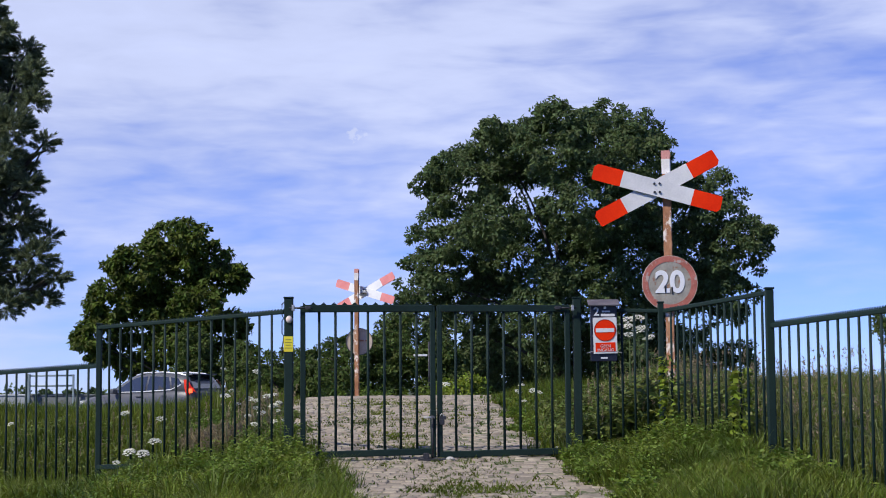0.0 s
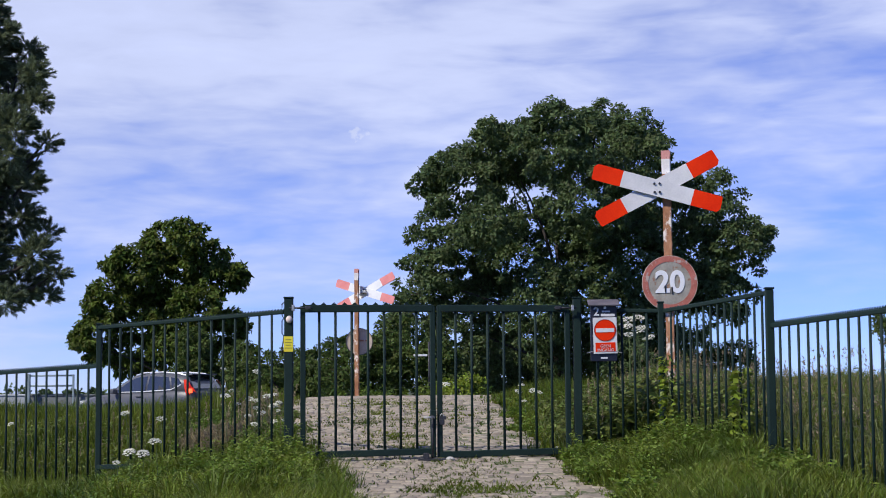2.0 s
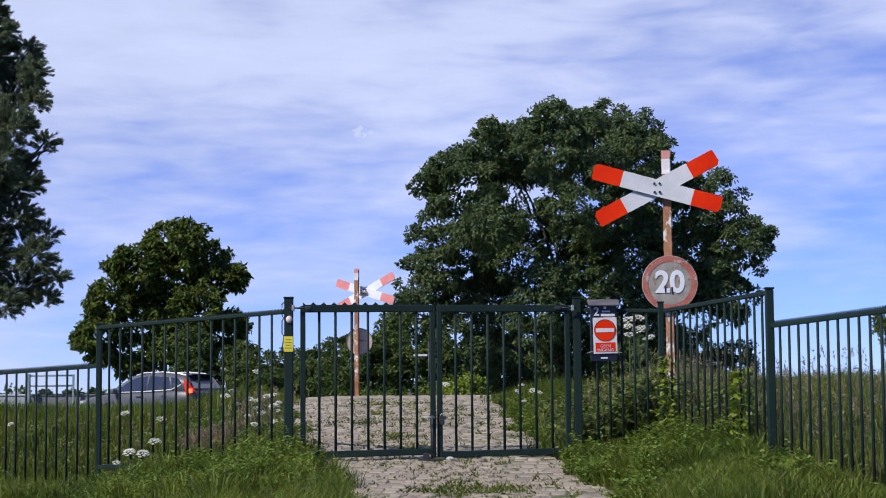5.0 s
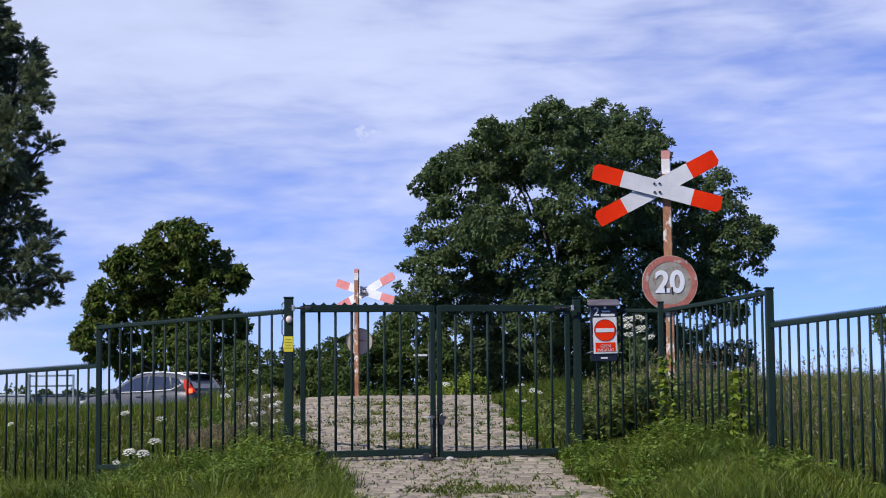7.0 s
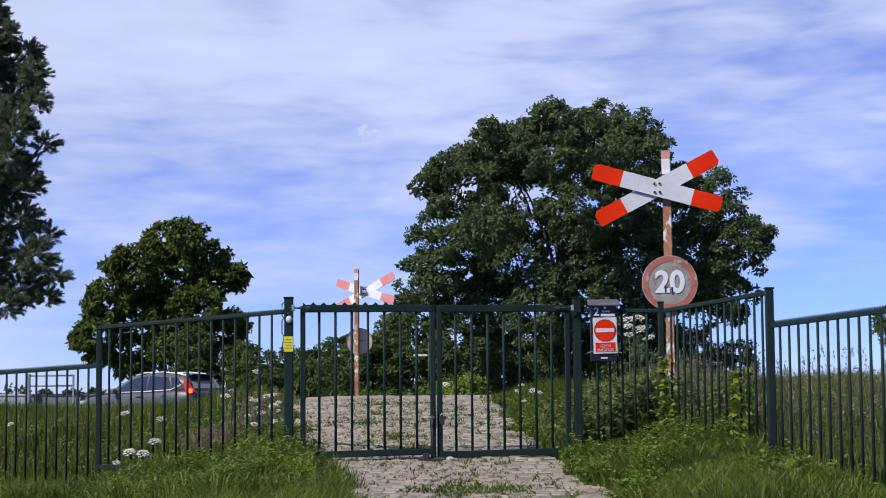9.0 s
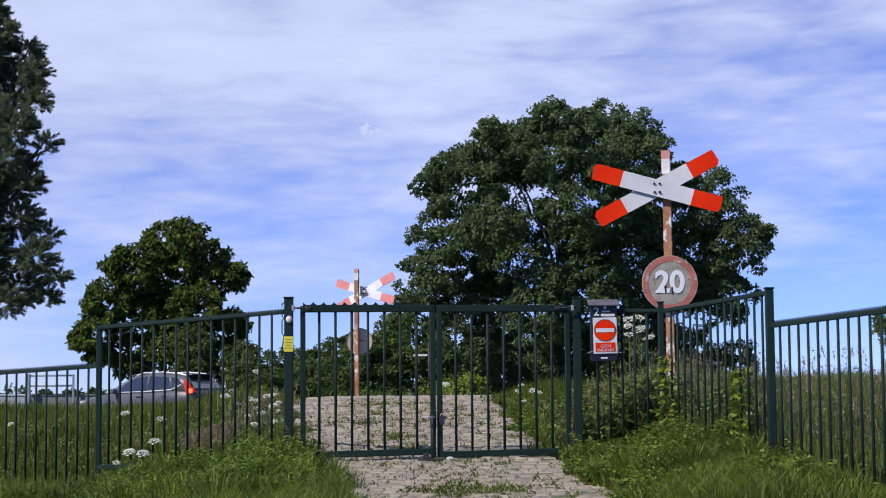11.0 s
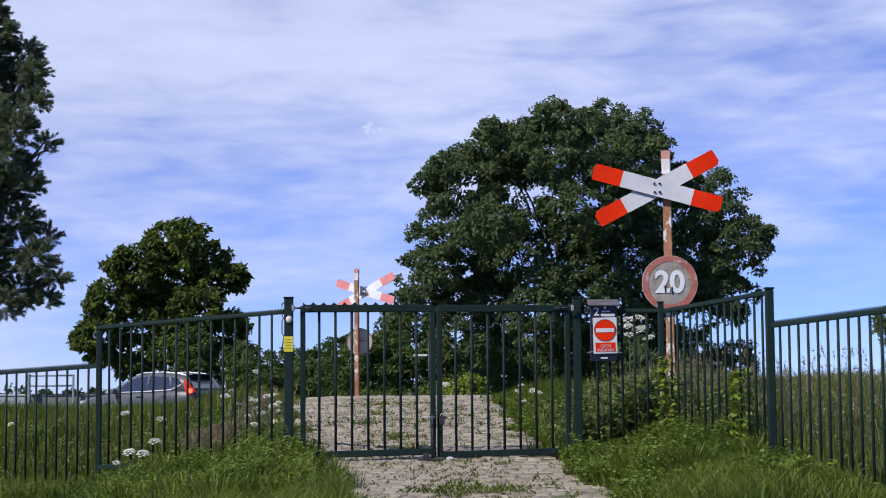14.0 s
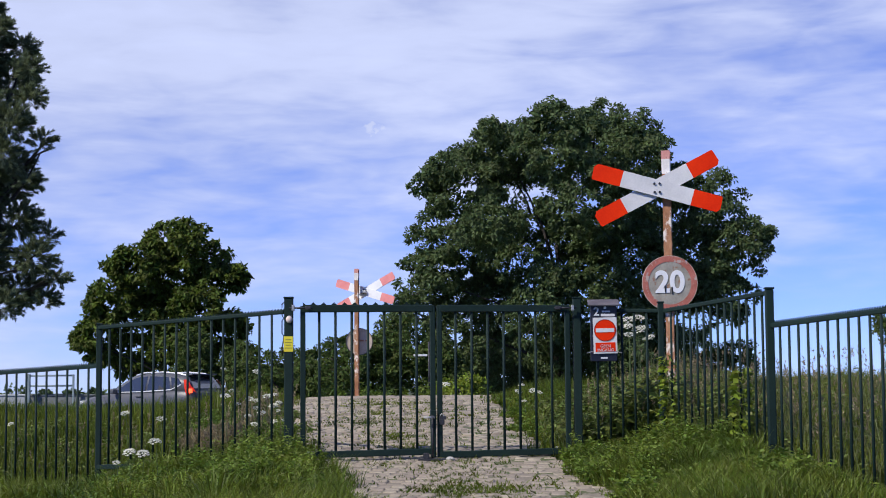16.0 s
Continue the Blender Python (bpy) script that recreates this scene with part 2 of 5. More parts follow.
def box(name, sx, sy, sz, mat, bevel=0.004, z0=True, segments=2):
    """A rounded block centred on x and y; it stands on z = 0 if z0."""
    bm = bmesh.new()
    bmesh.ops.create_cube(bm, size=1, matrix=Matrix.Translation((0, 0, sz / 2 if z0 else 0)) @ Matrix.Diagonal((sx, sy, sz, 1)))
    if bevel:
        bmesh.ops.bevel(bm, geom=bm.edges[:], offset=bevel, segments=segments, affect="EDGES", profile=0.5)
    return bm_mesh(name, bm, mat)


def tube(name, points, radii, mat, sides=8, caps=True):
    """A tapered round bar along points."""
    pts = [Vector(p) for p in points]
    rad = radii if isinstance(radii, (list, tuple)) else [radii] * len(pts)
    vs, fs = [], []
    for i, p in enumerate(pts):
        d = (pts[min(i + 1, len(pts) - 1)] - pts[max(i - 1, 0)]).normalized()
        a = d.orthogonal().normalized() if abs(d.z) > 0.99 else d.cross(Vector((0, 0, 1))).normalized()
        b = d.cross(a)
        vs += [p + rad[i] * (a * math.cos(2 * math.pi * k / sides) + b * math.sin(2 * math.pi * k / sides)) for k in range(sides)]
    for i in range(len(pts) - 1):
        fs += [(i * sides + k, i * sides + (k + 1) % sides, (i + 1) * sides + (k + 1) % sides, (i + 1) * sides + k) for k in range(sides)]
    if caps:
        fs += [tuple(range(sides))[::-1], tuple((len(pts) - 1) * sides + k for k in range(sides))]
    return mesh(name, vs, fs, mat, smooth=sides > 6)


def disc(name, r, thick, mat, sides=48, inner=0.0):
    """A plate (or ring) in the xz plane whose front looks to -y."""
    vs, fs = [], []
    for y in (0, thick):
        for rr in ((r, inner) if inner else (r,)):
            vs += [(rr * math.cos(2 * math.pi * k / sides), y, rr * math.sin(2 * math.pi * k / sides)) for k in range(sides)]
    n = sides
    if inner:
        for k in range(n):
            j = (k + 1) % n
            fs += [(k, j, n + j, n + k), (2 * n + j, 2 * n + k, 3 * n + k, 3 * n + j), (j, k, 2 * n + k, 2 * n + j), (n + k, n + j, 3 * n + j, 3 * n + k)]
    else:
        fs += [tuple(range(n)), tuple(range(2 * n - 1, n - 1, -1))]
        fs += [((k + 1) % n, k, n + k, n + (k + 1) % n) for k in range(n)]
    return mesh(name, vs, fs, mat)


def words(name, text, size, mat, depth=0.001, bold=0.0):
    """Lettering as a mesh, centred, standing in the xz plane and read from -y."""
    cu = bpy.data.curves.new(name, "FONT")
    cu.offset = bold
    cu.body, cu.size, cu.extrude, cu.align_x, cu.align_y = text, size, depth, "CENTER", "CENTER"
    ob = bpy.data.objects.new(name, cu)
    me = bpy.data.meshes.new_from_object(ob)
    me.name = name
    me.transform(Matrix.Rotation(radians(90), 4, "X"))
    me.materials.clear()
    me.materials.append(mat)
    bpy.data.objects.remove(ob)
    return me


def smooth_step(a, b, x):
    t = np.clip((np.asarray(x, float) - a) / (b - a), 0, 1)
    return t * t * (3 - 2 * t)


def path_edges(y):
    """Left and right edge of the brick path at a distance."""
    left = np.interp(y, [0, 12, 13.5, 14.2, 19, 31], [-0.2, -0.60, -0.98, -1.24, -1.75, -2.65])
    right = np.interp(y, [0, 12.2, 14.2, 16.5, 19, 31], [1.75, 1.27, 0.93, 0.70, 0.58, 0.90])
    return left, right


def ground_z(x, y):
    """Height of the ground: a ramp up to the crest, banks beside it, lower fields beyond."""
    x, y = np.asarray(x, float), np.asarray(y, float)
    z = np.interp(y, [-40, 1.5, 12.2, 14.2, 16.5, 19, 20.5, 33.5, 40, 46, 49, 80, 600, 4000],
                  [0, 0.0, 0.80, 0.985, 1.22, 1.42, 1.455, 1.455, 0.95, 0.62, 0.58, 0.56, 0.3, 0.0])
    near = 1 - smooth_step(16, 20, y)
    z = z - 0.26 * smooth_step(-2.2, -3.4, x) * smooth_step(16, 20, y) * (1 - smooth_step(32, 40, y))
    z = z - (0.17 * smooth_step(-1.45, -2.2, x) + 0.42 * smooth_step(-2.0, -4.2, x)) * near
    z = z + 0.20 * smooth_step(1.3, 2.4, x) * smooth_step(6, 10, y) * near
    left, right = path_edges(y)
    off = np.maximum(np.maximum(left - x, x - right), 0)
    lump = 0.05 * np.sin(x * 2.1 + y * 1.3) * np.sin(y * 1.7 - x * 0.8) + 0.03 * np.sin(x * 5.3 + 1.0) * np.sin(y * 4.1)
    return z + lump * np.clip(off / 0.5, 0, 1) * np.clip((60 - y) / 30, 0, 1)


# ---- structure: ground, path bed, distance, cloud ----
def build_ground():
    xs = np.concatenate([[-3500, -1200, -400, -150, -70, -40, -25, -16, -11], np.arange(-8, 8.01, 0.2), [11, 16, 25, 40, 70, 150, 400, 1200, 3500]])
    ys = np.concatenate([[-400, -100, -30, -10, -4, 0, 2, 4, 6, 8], np.arange(9, 22.01, 0.2), [23, 25, 27, 29, 31, 33, 36, 39, 42, 46, 52, 60, 80, 130, 250, 500, 1000, 2000, 3800]])
    gx, gy = np.meshgrid(xs, ys)
    gz = ground_z(gx, gy)
    verts = np.stack([gx.ravel(), gy.ravel(), gz.ravel()], 1)
    w = len(xs)
    faces = [(j * w + i, j * w + i + 1, (j + 1) * w + i + 1, (j + 1) * w + i) for j in range(len(ys) - 1) for i in range(w - 1)]
    ob = new("ground", mesh("ground", verts, faces, SOIL, smooth=True))
    return tagged(ob, "green grassy soil of the banks and fields", "ground", kind="structure")


def build_path_bed():
    ys = np.arange(6, 34.1, 0.4)
    vs, fs = [], []
    for y in ys:
        l, r = path_edges(y)
        for k in range(7):
            x = float(l + (r - l) * k / 6)
            vs.append((x, float(y), float(ground_z(x, y)) + 0.0235))
    for j in range(len(ys) - 1):
        fs += [(j * 7 + i, j * 7 + i + 1, j * 7 + i + 8, j * 7 + i + 7) for i in range(6)]
    ob = new("path", mesh("path_bed", vs, fs, SAND, smooth=True))
    return tagged(ob, "worn brick path with grass in its joints over the hump", "path", kind="structure")


def build_clouds():
    R, n, rows = 2400.0, 48, 20
    me_v, me_f, uvs = [], [], []
    for j in range(rows + 1):
        el = radians(-0.5 + 42 * j / rows)
        for i in range(n + 1):
            az = radians(-66 + 132 * i / n)
            me_v.append((R * math.sin(az) * math.cos(el), R * math.cos(az) * math.cos(el), R * math.sin(el)))
            uvs.append((az, el))
    me_f = [(j * (n + 1) + i, j * (n + 1) + i + 1, (j + 1) * (n + 1) + i + 1, (j + 1) * (n + 1) + i) for j in range(rows) for i in range(n)]
    me = mesh("cloud_layer", me_v, me_f, CLOUD, smooth=True)
    layer = me.uv_layers.new(name="UVMap")
    for loop in me.loops:
        layer.data[loop.index].uv = uvs[loop.vertex_index]
    ob = new("cloud_layer", me)
    ob.location = (0, 0, EYE)
    return tagged(ob, "thin streaked white cloud drifting over a blue sky", "clouds", kind="structure")


ground = build_ground()
path = build_path_bed()
clouds = build_clouds()


# ---- fence and gate ----
def spikes(name, length, pitch, height, mat, rise=0.0, thick=0.004):
    """A toothed strip that stands on a rail, along x."""
    n = max(2, int(length / pitch))
    vs, fs = [], []
    for i in range(n + 1):
        x = i * length / n
        z = rise * x / length
        for dx, dz in ((0, height), (length / n * 0.28, height * 0.25), (length / n * 0.72, height * 0.25)):
            if x + dx <= length:
                for y in (-thick, thick):
                    vs += [(x + dx, y, z), (x + dx, y, z + dz)]
    m = len(vs) // 4
    for k in range(m - 1):
        a, b = 4 * k, 4 * k + 4
        fs += [(a, b, b + 1, a + 1), (b + 2, a + 2, a + 3, b + 3), (a + 1, b + 1, b + 3, a + 3)]
    return mesh(name, vs, fs, mat)


def rail(name, length, rise, sy, sz, mat):
    """A bevelled rail along x that climbs by rise; its middle line starts at the origin."""
    me = box(name, length, sy, sz, mat, 0.006, z0=False)
    me.transform(Matrix.Translation((length / 2, 0, 0)))
    for v in me.vertices:
        v.co.z += rise * v.co.x / length
    return me


def fence_panel(a, b, count, bottom_a, bottom_b, label, bar_r=0.0105, tooth=0.032, tall=0.022, low_over=0.0):
    """Panel whose top rail runs from a to b, with count bars between its ends."""
    a, b = Vector(a), Vector(b)
    d = b - a
    length, rise = math.hypot(d.x, d.y), d.z
    base = empty("fence", pose(a.x, a.y, bottom_a) @ Matrix.Rotation(math.atan2(d.y, d.x), 4, "Z"), label, "fence", "fence panels")
    top = a.z - bottom_a
    part("top_rail", rail("top_rail", length, rise, 0.035, 0.032, GREEN_PAINT), base, pose(0, 0, top - 0.018))
    part("bottom_rail", rail("bottom_rail", length, bottom_b - bottom_a, 0.035, 0.045, GREEN_PAINT), base, pose(0, 0, 0.06))
    part("toothed_strip", spikes("toothed_strip", length, tooth, tall, GREEN_PAINT, rise), base, pose(0, 0, top - 0.002))
    unit = tube("bar", [(0, 0, 0), (0, 0, 1)], bar_r, GREEN_PAINT, 8)
    for i in range(count):
        k = (i + 1) / (count + 1)
        z0 = (bottom_b - bottom_a) * k + 0.06 - low_over
        z1 = top + rise * k - 0.03
        part("bar", unit, base, Matrix.LocRotScale((length * k, 0, z0), None, (1, 1, z1 - z0)))
    return base


def fence_post(x, y, top, w, label, deep=0.15, name="fence_post"):
    z = float(ground_z(x, y)) - deep
    base = empty(name, pose(x, y, z), label, "post", "fence posts")
    part("shaft", box("shaft", w, w, top - z - 0.012, GREEN_PAINT, 0.008), base)
    part("cap", box("cap", w + 0.012, w + 0.012, 0.014, GREEN_PAINT, 0.005), base, pose(0, 0, top - z - 0.013))
    return base


def gate_leaf(a, b, bottom, count, label, strip, latch_side):
    """A framed leaf from its hinge-side or lock-side top corner a to b."""
    a, b = Vector(a), Vector(b)
    d = b - a
    length, rise = math.hypot(d.x, d.y), d.z
    base = empty("gate_leaf", pose(a.x, a.y, bottom) @ Matrix.Rotation(math.atan2(d.y, d.x), 4, "Z"), label, "gate", "gate leaves")
    top = a.z - bottom
    part("top_rail", rail("top_rail", length, rise, 0.05, 0.06, GREEN_PAINT), base, pose(0, 0, top - 0.03))
    part("bottom_rail", rail("bottom_rail", length, 0.02, 0.05, 0.055, GREEN_PAINT), base, pose(0, 0, 0.03))
    for x in (0.0, length):
        part("stile", box("stile", 0.044, 0.044, top - 0.004, GREEN_PAINT, 0.006), base, pose(x, 0, 0))
    unit = tube("bar", [(0, 0, 0), (0, 0, 1)], 0.0115, GREEN_PAINT, 8)
    for i in range(count):
        k = (i + 1) / (count + 1)
        part("bar", unit, base, Matrix.LocRotScale((length * k, 0, 0.05), None, (1, 1, top - 0.1)))
    if strip:
        part("toothed_strip", spikes("toothed_strip", length * 0.96, 0.083, 0.03, GREEN_PAINT), base, pose(0, 0, top - 0.003))
    if latch_side:
        part("lock_case", box("lock_case", 0.05, 0.07, 0.16, GREEN_PAINT, 0.006), base, pose(length, -0.005, 0.24))
        part("handle", tube("handle", [(0, 0, 0), (0, -0.05, 0), (-0.09, -0.055, 0)], 0.008, GALV), base, pose(length, -0.04, 0.34), "bright steel handle")
        part("end_cap", box("end_cap", 0.05, 0.054, 0.06, GALV, 0.004, z0=False), base, pose(0.05, 0, 0.03), "galvanised rail end")
        part("padlock", box("padlock", 0.045, 0.03, 0.05, DARK_METAL, 0.008, z0=False), base, pose(length + 0.07, -0.05, 0.30), "dark padlock")
        part("shackle", tube("shackle", [(-0.015, 0, 0), (-0.015, 0, 0.035), (0.0, 0, 0.05), (0.015, 0, 0.035), (0.015, 0, 0)], 0.004, GALV, 6), base, pose(length + 0.07, -0.05, 0.322), "bright padlock shackle")
        part("drop_bolt", tube("drop_bolt", [(0, 0, 0), (0, 0, 0.42)], 0.009, DARK_METAL), base, pose(length - 0.01, -0.045, -0.06), "dark steel drop bolt")
    else:
        part("bolt_keeper", box("bolt_keeper", 0.06, 0.05, 0.03, DARK_METAL, 0.004), base, pose(0.02, -0.035, 0.33), "dark steel bolt")
    return base


def hinge(parent, x, z, away, y=-0.052):
    part("hinge_arm", tube("hinge_arm", [(x - 0.02 * away, y, z), (x + 0.17 * away, y, z)], 0.008, DARK_METAL), parent, None, "dark threaded hinge bolt")
    part("hinge_eye", box("hinge_eye", 0.05, 0.03, 0.03, DARK_METAL, 0.005, z0=False), parent, pose(x + 0.14 * away, y, z), "dark steel hinge eye")
    part("hinge_nut", box("hinge_nut", 0.024, 0.03, 0.05, GALV, 0.004, z0=False), parent, pose(x + 0.012 * away, y, z), "galvanised nut")


DARK_LABEL = "dark green painted steel bar fence panel with toothed top rail"
fence_panel((-3.169, 15.20, 2.210), (-1.356, 14.07, 2.287), 15, 0.86, 0.95, DARK_LABEL, tall=0.016)
fence_panel((-5.454, 17.10, 1.771), (-3.164, 15.22, 1.858), 18, 0.60, 0.66, "dark green painted steel bar fence panel on the lower bank")
fence_panel((1.223, 14.36, 2.295), (1.861, 14.28, 2.281), 5, 1.00, 1.02, "short dark green steel bar panel beside the gate", tall=0.004)
fence_panel((1.904, 14.24, 2.279), (2.458, 12.44, 2.327), 14, 1.02, 0.98, DARK_LABEL, tall=0.007)
fence_panel((2.455, 12.41, 2.075), (2.969, 10.65, 2.117), 12, 0.82, 0.74, "dark green steel bar fence panel running up the bank")
fence_post(-3.165, 15.21, 2.236, 0.05, "dark green square steel post between stepped panels", 0.3)
fence_post(1.873, 14.26, 2.343, 0.05, "dark green square steel corner post")
fence_post(2.447, 12.41, 2.346, 0.06, "tall dark green steel post between stepped panels")

left_post = fence_post(-1.320, 14.1, 2.399, 0.074, "thick dark green steel gate post with yellow sticker", name="gate_post")
right_post = fence_post(1.161, 14.4, 2.396, 0.07, "thick dark green steel gate post", name="gate_post")
zl = left_post.matrix_basis.translation.z
sticker = part("sticker", box("sticker", 0.078, 0.003, 0.13, YELLOW, 0.001), left_post, pose(0, -0.040, 1.932 - zl), "yellow warning sticker")
for k in range(4):
    part("printed_line", box("printed_line", 0.06 - 0.012 * (k % 2), 0.002, 0.006, YELLOW_DARK, 0), sticker, pose(0, -0.0025, 0.028 + 0.024 * k))
def knob_mesh():
    bm = bmesh.new()
    bmesh.ops.create_uvsphere(bm, u_segments=16, v_segments=10, radius=0.030, matrix=Matrix.Diagonal((0.95, 0.7, 1.05, 1)))
    return bm_mesh("knob", bm, CREAM, True)


part("knob", knob_mesh(), left_post, pose(0.008, -0.046, 2.206 - zl), "pale round plastic knob")
# the cable clipped down the post in short loops
zc = 1.946 - zl
part("cable", tube("cable", [(-0.050, -0.02, zc - 0.05), (-0.056, -0.02, zc), (-0.040, -0.02, zc + 0.12), (-0.056, -0.02, zc + 0.14), (-0.056, -0.02, zc + 0.25),
                              (-0.040, -0.02, zc + 0.27), (-0.056, -0.02, zc + 0.30), (-0.056, -0.02, zc + 0.39), (-0.035, -0.02, zc + 0.41)], 0.005, DARK_METAL), left_post, None, "thin black cable")
hinge(left_post, 0.03, 2.302 - zl, 1)
zr = right_post.matrix_basis.translation.z
hinge(right_post, -0.03, 2.298 - zr, -1, -0.085)

gate_leaf((-1.200, 14.10, 2.326), (-0.096, 14.22, 2.328), 1.026, 7, "closed dark green steel gate leaf with toothed top", True, True)
gate_leaf((-0.038, 14.23, 2.328), (1.072, 14.36, 2.325), 1.016, 7, "closed dark green steel gate leaf", False, False)


def gate_stop():
    """The low ground stop where the leaves meet, with a loose stone beside it."""
    x, y, _ = (-0.106, 14.12, 0.971)
    z = float(ground_z(x, y)) + 0.02
    stop = empty("gate_stop", pose(x, y, z), "low dark metal gate stop set in the path", "gate stop")
    part("plate", box("plate", 0.24, 0.10, 0.022, DARK_METAL, 0.006), stop)
    part("lug", box("lug", 0.05, 0.07, 0.05, DARK_METAL, 0.008), stop, pose(-0.05, 0, 0.018))
    bm = bmesh.new()
    bmesh.ops.create_icosphere(bm, subdivisions=2, radius=0.045)
    for v in bm.verts:
        v.co *= 0.85 + 0.3 * noise.noise(v.co * 14)
        v.co.z *= 0.6
    stone = new("stone", bm_mesh("stone", bm, CREAM_STONE))
    stone.matrix_basis = pose(x + 0.15, y - 0.03, z + 0.018)
    tagged(stone, "pale loose stone beside the gate stop", "stone")


gate_stop()


# ---- crossing signs ----
def cross_arm(name, length, width, thick, parent, m, red, notch, middle):
    """A board with pointed ends, along x, its face to -y: a white middle and two red ends."""
    arm = part(name, slab("white_middle", -length * 0.275, length * 0.275, width, thick, middle, 0), parent, m)
    part("red_end", slab("red_end", length * 0.275 + 0.0005, length / 2, width, thick, red, notch), arm, None, "red end of the board")
    part("red_end", slab("red_end", length * 0.275 + 0.0005, length / 2, width, thick, red, notch), arm, Matrix.Rotation(radians(180), 4, "Y"), "red end of the board")
    for s in (-1, 1):
        part("folded_edge", slab("folded_edge", -length * 0.47, length * 0.47, 0.006, 0.022, GALV, 0), arm, pose(0, 0.004, s * (width / 2 - 0.004)), "thin folded metal edge")
    return arm


def slab(name, x0, x1, width, thick, mat, point):
    h = width / 2
    outline = [(x0, -h), (x1 - point, -h), (x1, -h * 0.55), (x1 - point * 0.2, h * 0.8), (x1 - point * 0.5, h), (x0, h)] if point else [(x0, -h), (x1, -h), (x1, h), (x0, h)]
    bm = bmesh.new()
    f = bm.faces.new([bm.verts.new((x, 0, z)) for x, z in outline])
    ext = bmesh.ops.extrude_face_region(bm, geom=[f])
    bmesh.ops.translate(bm, vec=(0, thick, 0), verts=[v for v in ext["geom"] if isinstance(v, bmesh.types.BMVert)])
    bmesh.ops.recalc_face_normals(bm, faces=bm.faces[:])
    return bm_mesh(name, bm, mat)


def h_post(name, height, mat, w=0.075):
    """A rolled H section standing on z = 0."""
    t, h = 0.008, w / 2
    o = [(-h, -h), (h, -h), (h, -h + t), (t / 2, -h + t), (t / 2, h - t), (h, h - t), (h, h), (-h, h), (-h, h - t), (-t / 2, h - t), (-t / 2, -h + t), (-h, -h + t)]
    n = len(o)
    vs = [(x, y, z) for z in (0, height) for x, y in o]
    fs = [(k, (k + 1) % n, n + (k + 1) % n, n + k) for k in range(n)] + [tuple(range(n))[::-1], tuple(range(n, 2 * n))]
    return mesh(name, vs, fs, mat)


def crossing_sign(base, top, cross, disc_at, yaw, label, front, arms, lean=0.0, twist=0.0):
    """Rusty post with a crossbuck and a round plate. Heights are above the base."""
    H = top - base[2]
    root = empty("crossing_sign", pose(*base) @ pose(0, 0, 0, 0, lean, 0), label, "railway sign", "crossing signs")
    part("post", h_post("post", H - 0.22, RUST), root, pose(0, 0, 0, 0, 0, -14), "rusty steel post")
    part("post_band", h_post("post_band", 0.14, POST_WHITE, 0.077), root, pose(0, 0, H - 0.22, 0, 0, -14), "white painted post end")
    part("post_tip", h_post("post_tip", 0.08, POST_RED, 0.077), root, pose(0, 0, H - 0.08, 0, 0, -14), "pale red painted tip")
    side = -1 if front else 1
    c = empty_part("crossbuck", root, pose(cross[0], side * 0.075, cross[1], 0, 0, yaw))
    # far boards get a paler red and brighter white, strong sunlight painted in
    red = RED if front else GLARE_RED
    cross_arm("board", arms[0], 0.155, 0.012, c, pose(0, -0.014, 0, 0, twist + arms[2], 0), red, 0.03, WHITE if front else BRIGHT_WHITE)
    cross_arm("board", arms[1], 0.155, 0.012, c, pose(0, 0.012, 0, 0, twist - arms[2], 0), red, 0.03, WHITE if front else BRIGHT_WHITE)
    for dx in (-0.024, 0.024):
        for dz in (-0.04, 0.04):
            part("bolt", disc("bolt", 0.011, 0.012, DARK_METAL, 12), c, pose(dx, -0.026, dz), "dark bolt head")
    part("bracket", box("bracket", 0.11, 0.05, 0.05, GALV, 0.006, z0=False), c, pose(-0.01, 0.05 if front else -0.05, 0), "steel bracket")
    return root, H


def empty_part(name, parent, m):
    """A small clamp plate that carries the boards."""
    return part(name, box("clamp_plate", 0.10, 0.008, 0.10, GALV, 0.002, z0=False), parent, m, "crossed warning boards with red ends")


NB = (2.120, 15.42, float(ground_z(2.120, 15.42)) - 0.1)
near_sign, nh = crossing_sign(NB, 3.821, (1.989 - NB[0] + 0.03, 3.462 - NB[2]), None, -4,
                              "weathered crossbuck and round speed sign on a rusty post", True, (1.235, 1.26, 21.7), lean=-0.4, twist=-5.4)
plate = part("speed_plate", disc("speed_plate", 0.254, 0.012, SIGN_GREY), near_sign, pose(2.096 - NB[0] + 0.02, -0.075, 2.571 - NB[2]), "weathered round plate reading 20")
part("red_rim", disc("red_rim", 0.254, 0.003, SIGN_RIM, 48, 0.200), plate, pose(0, -0.0032, 0), "faded red rim")
part("rolled_edge", disc("rolled_edge", 0.258, 0.022, SIGN_BACK, 48, 0.254), plate, pose(0, -0.003, 0), "thin grey edge")
num = words("number", "20", 0.282, BRIGHT_WHITE, 0.0015, 0.008)
for v in num.vertices:
    v.co.x *= 0.98
part("number", num, plate, pose(0, -0.004, 0.002), "white number 20")
for x, z in ((-0.042, -0.055), (0.02, -0.068)):
    part("weather_slot", box("weather_slot", 0.016, 0.004, 0.065, DARK_METAL, 0.001, z0=False), plate, pose(x, -0.006, z), "dark worn slot")

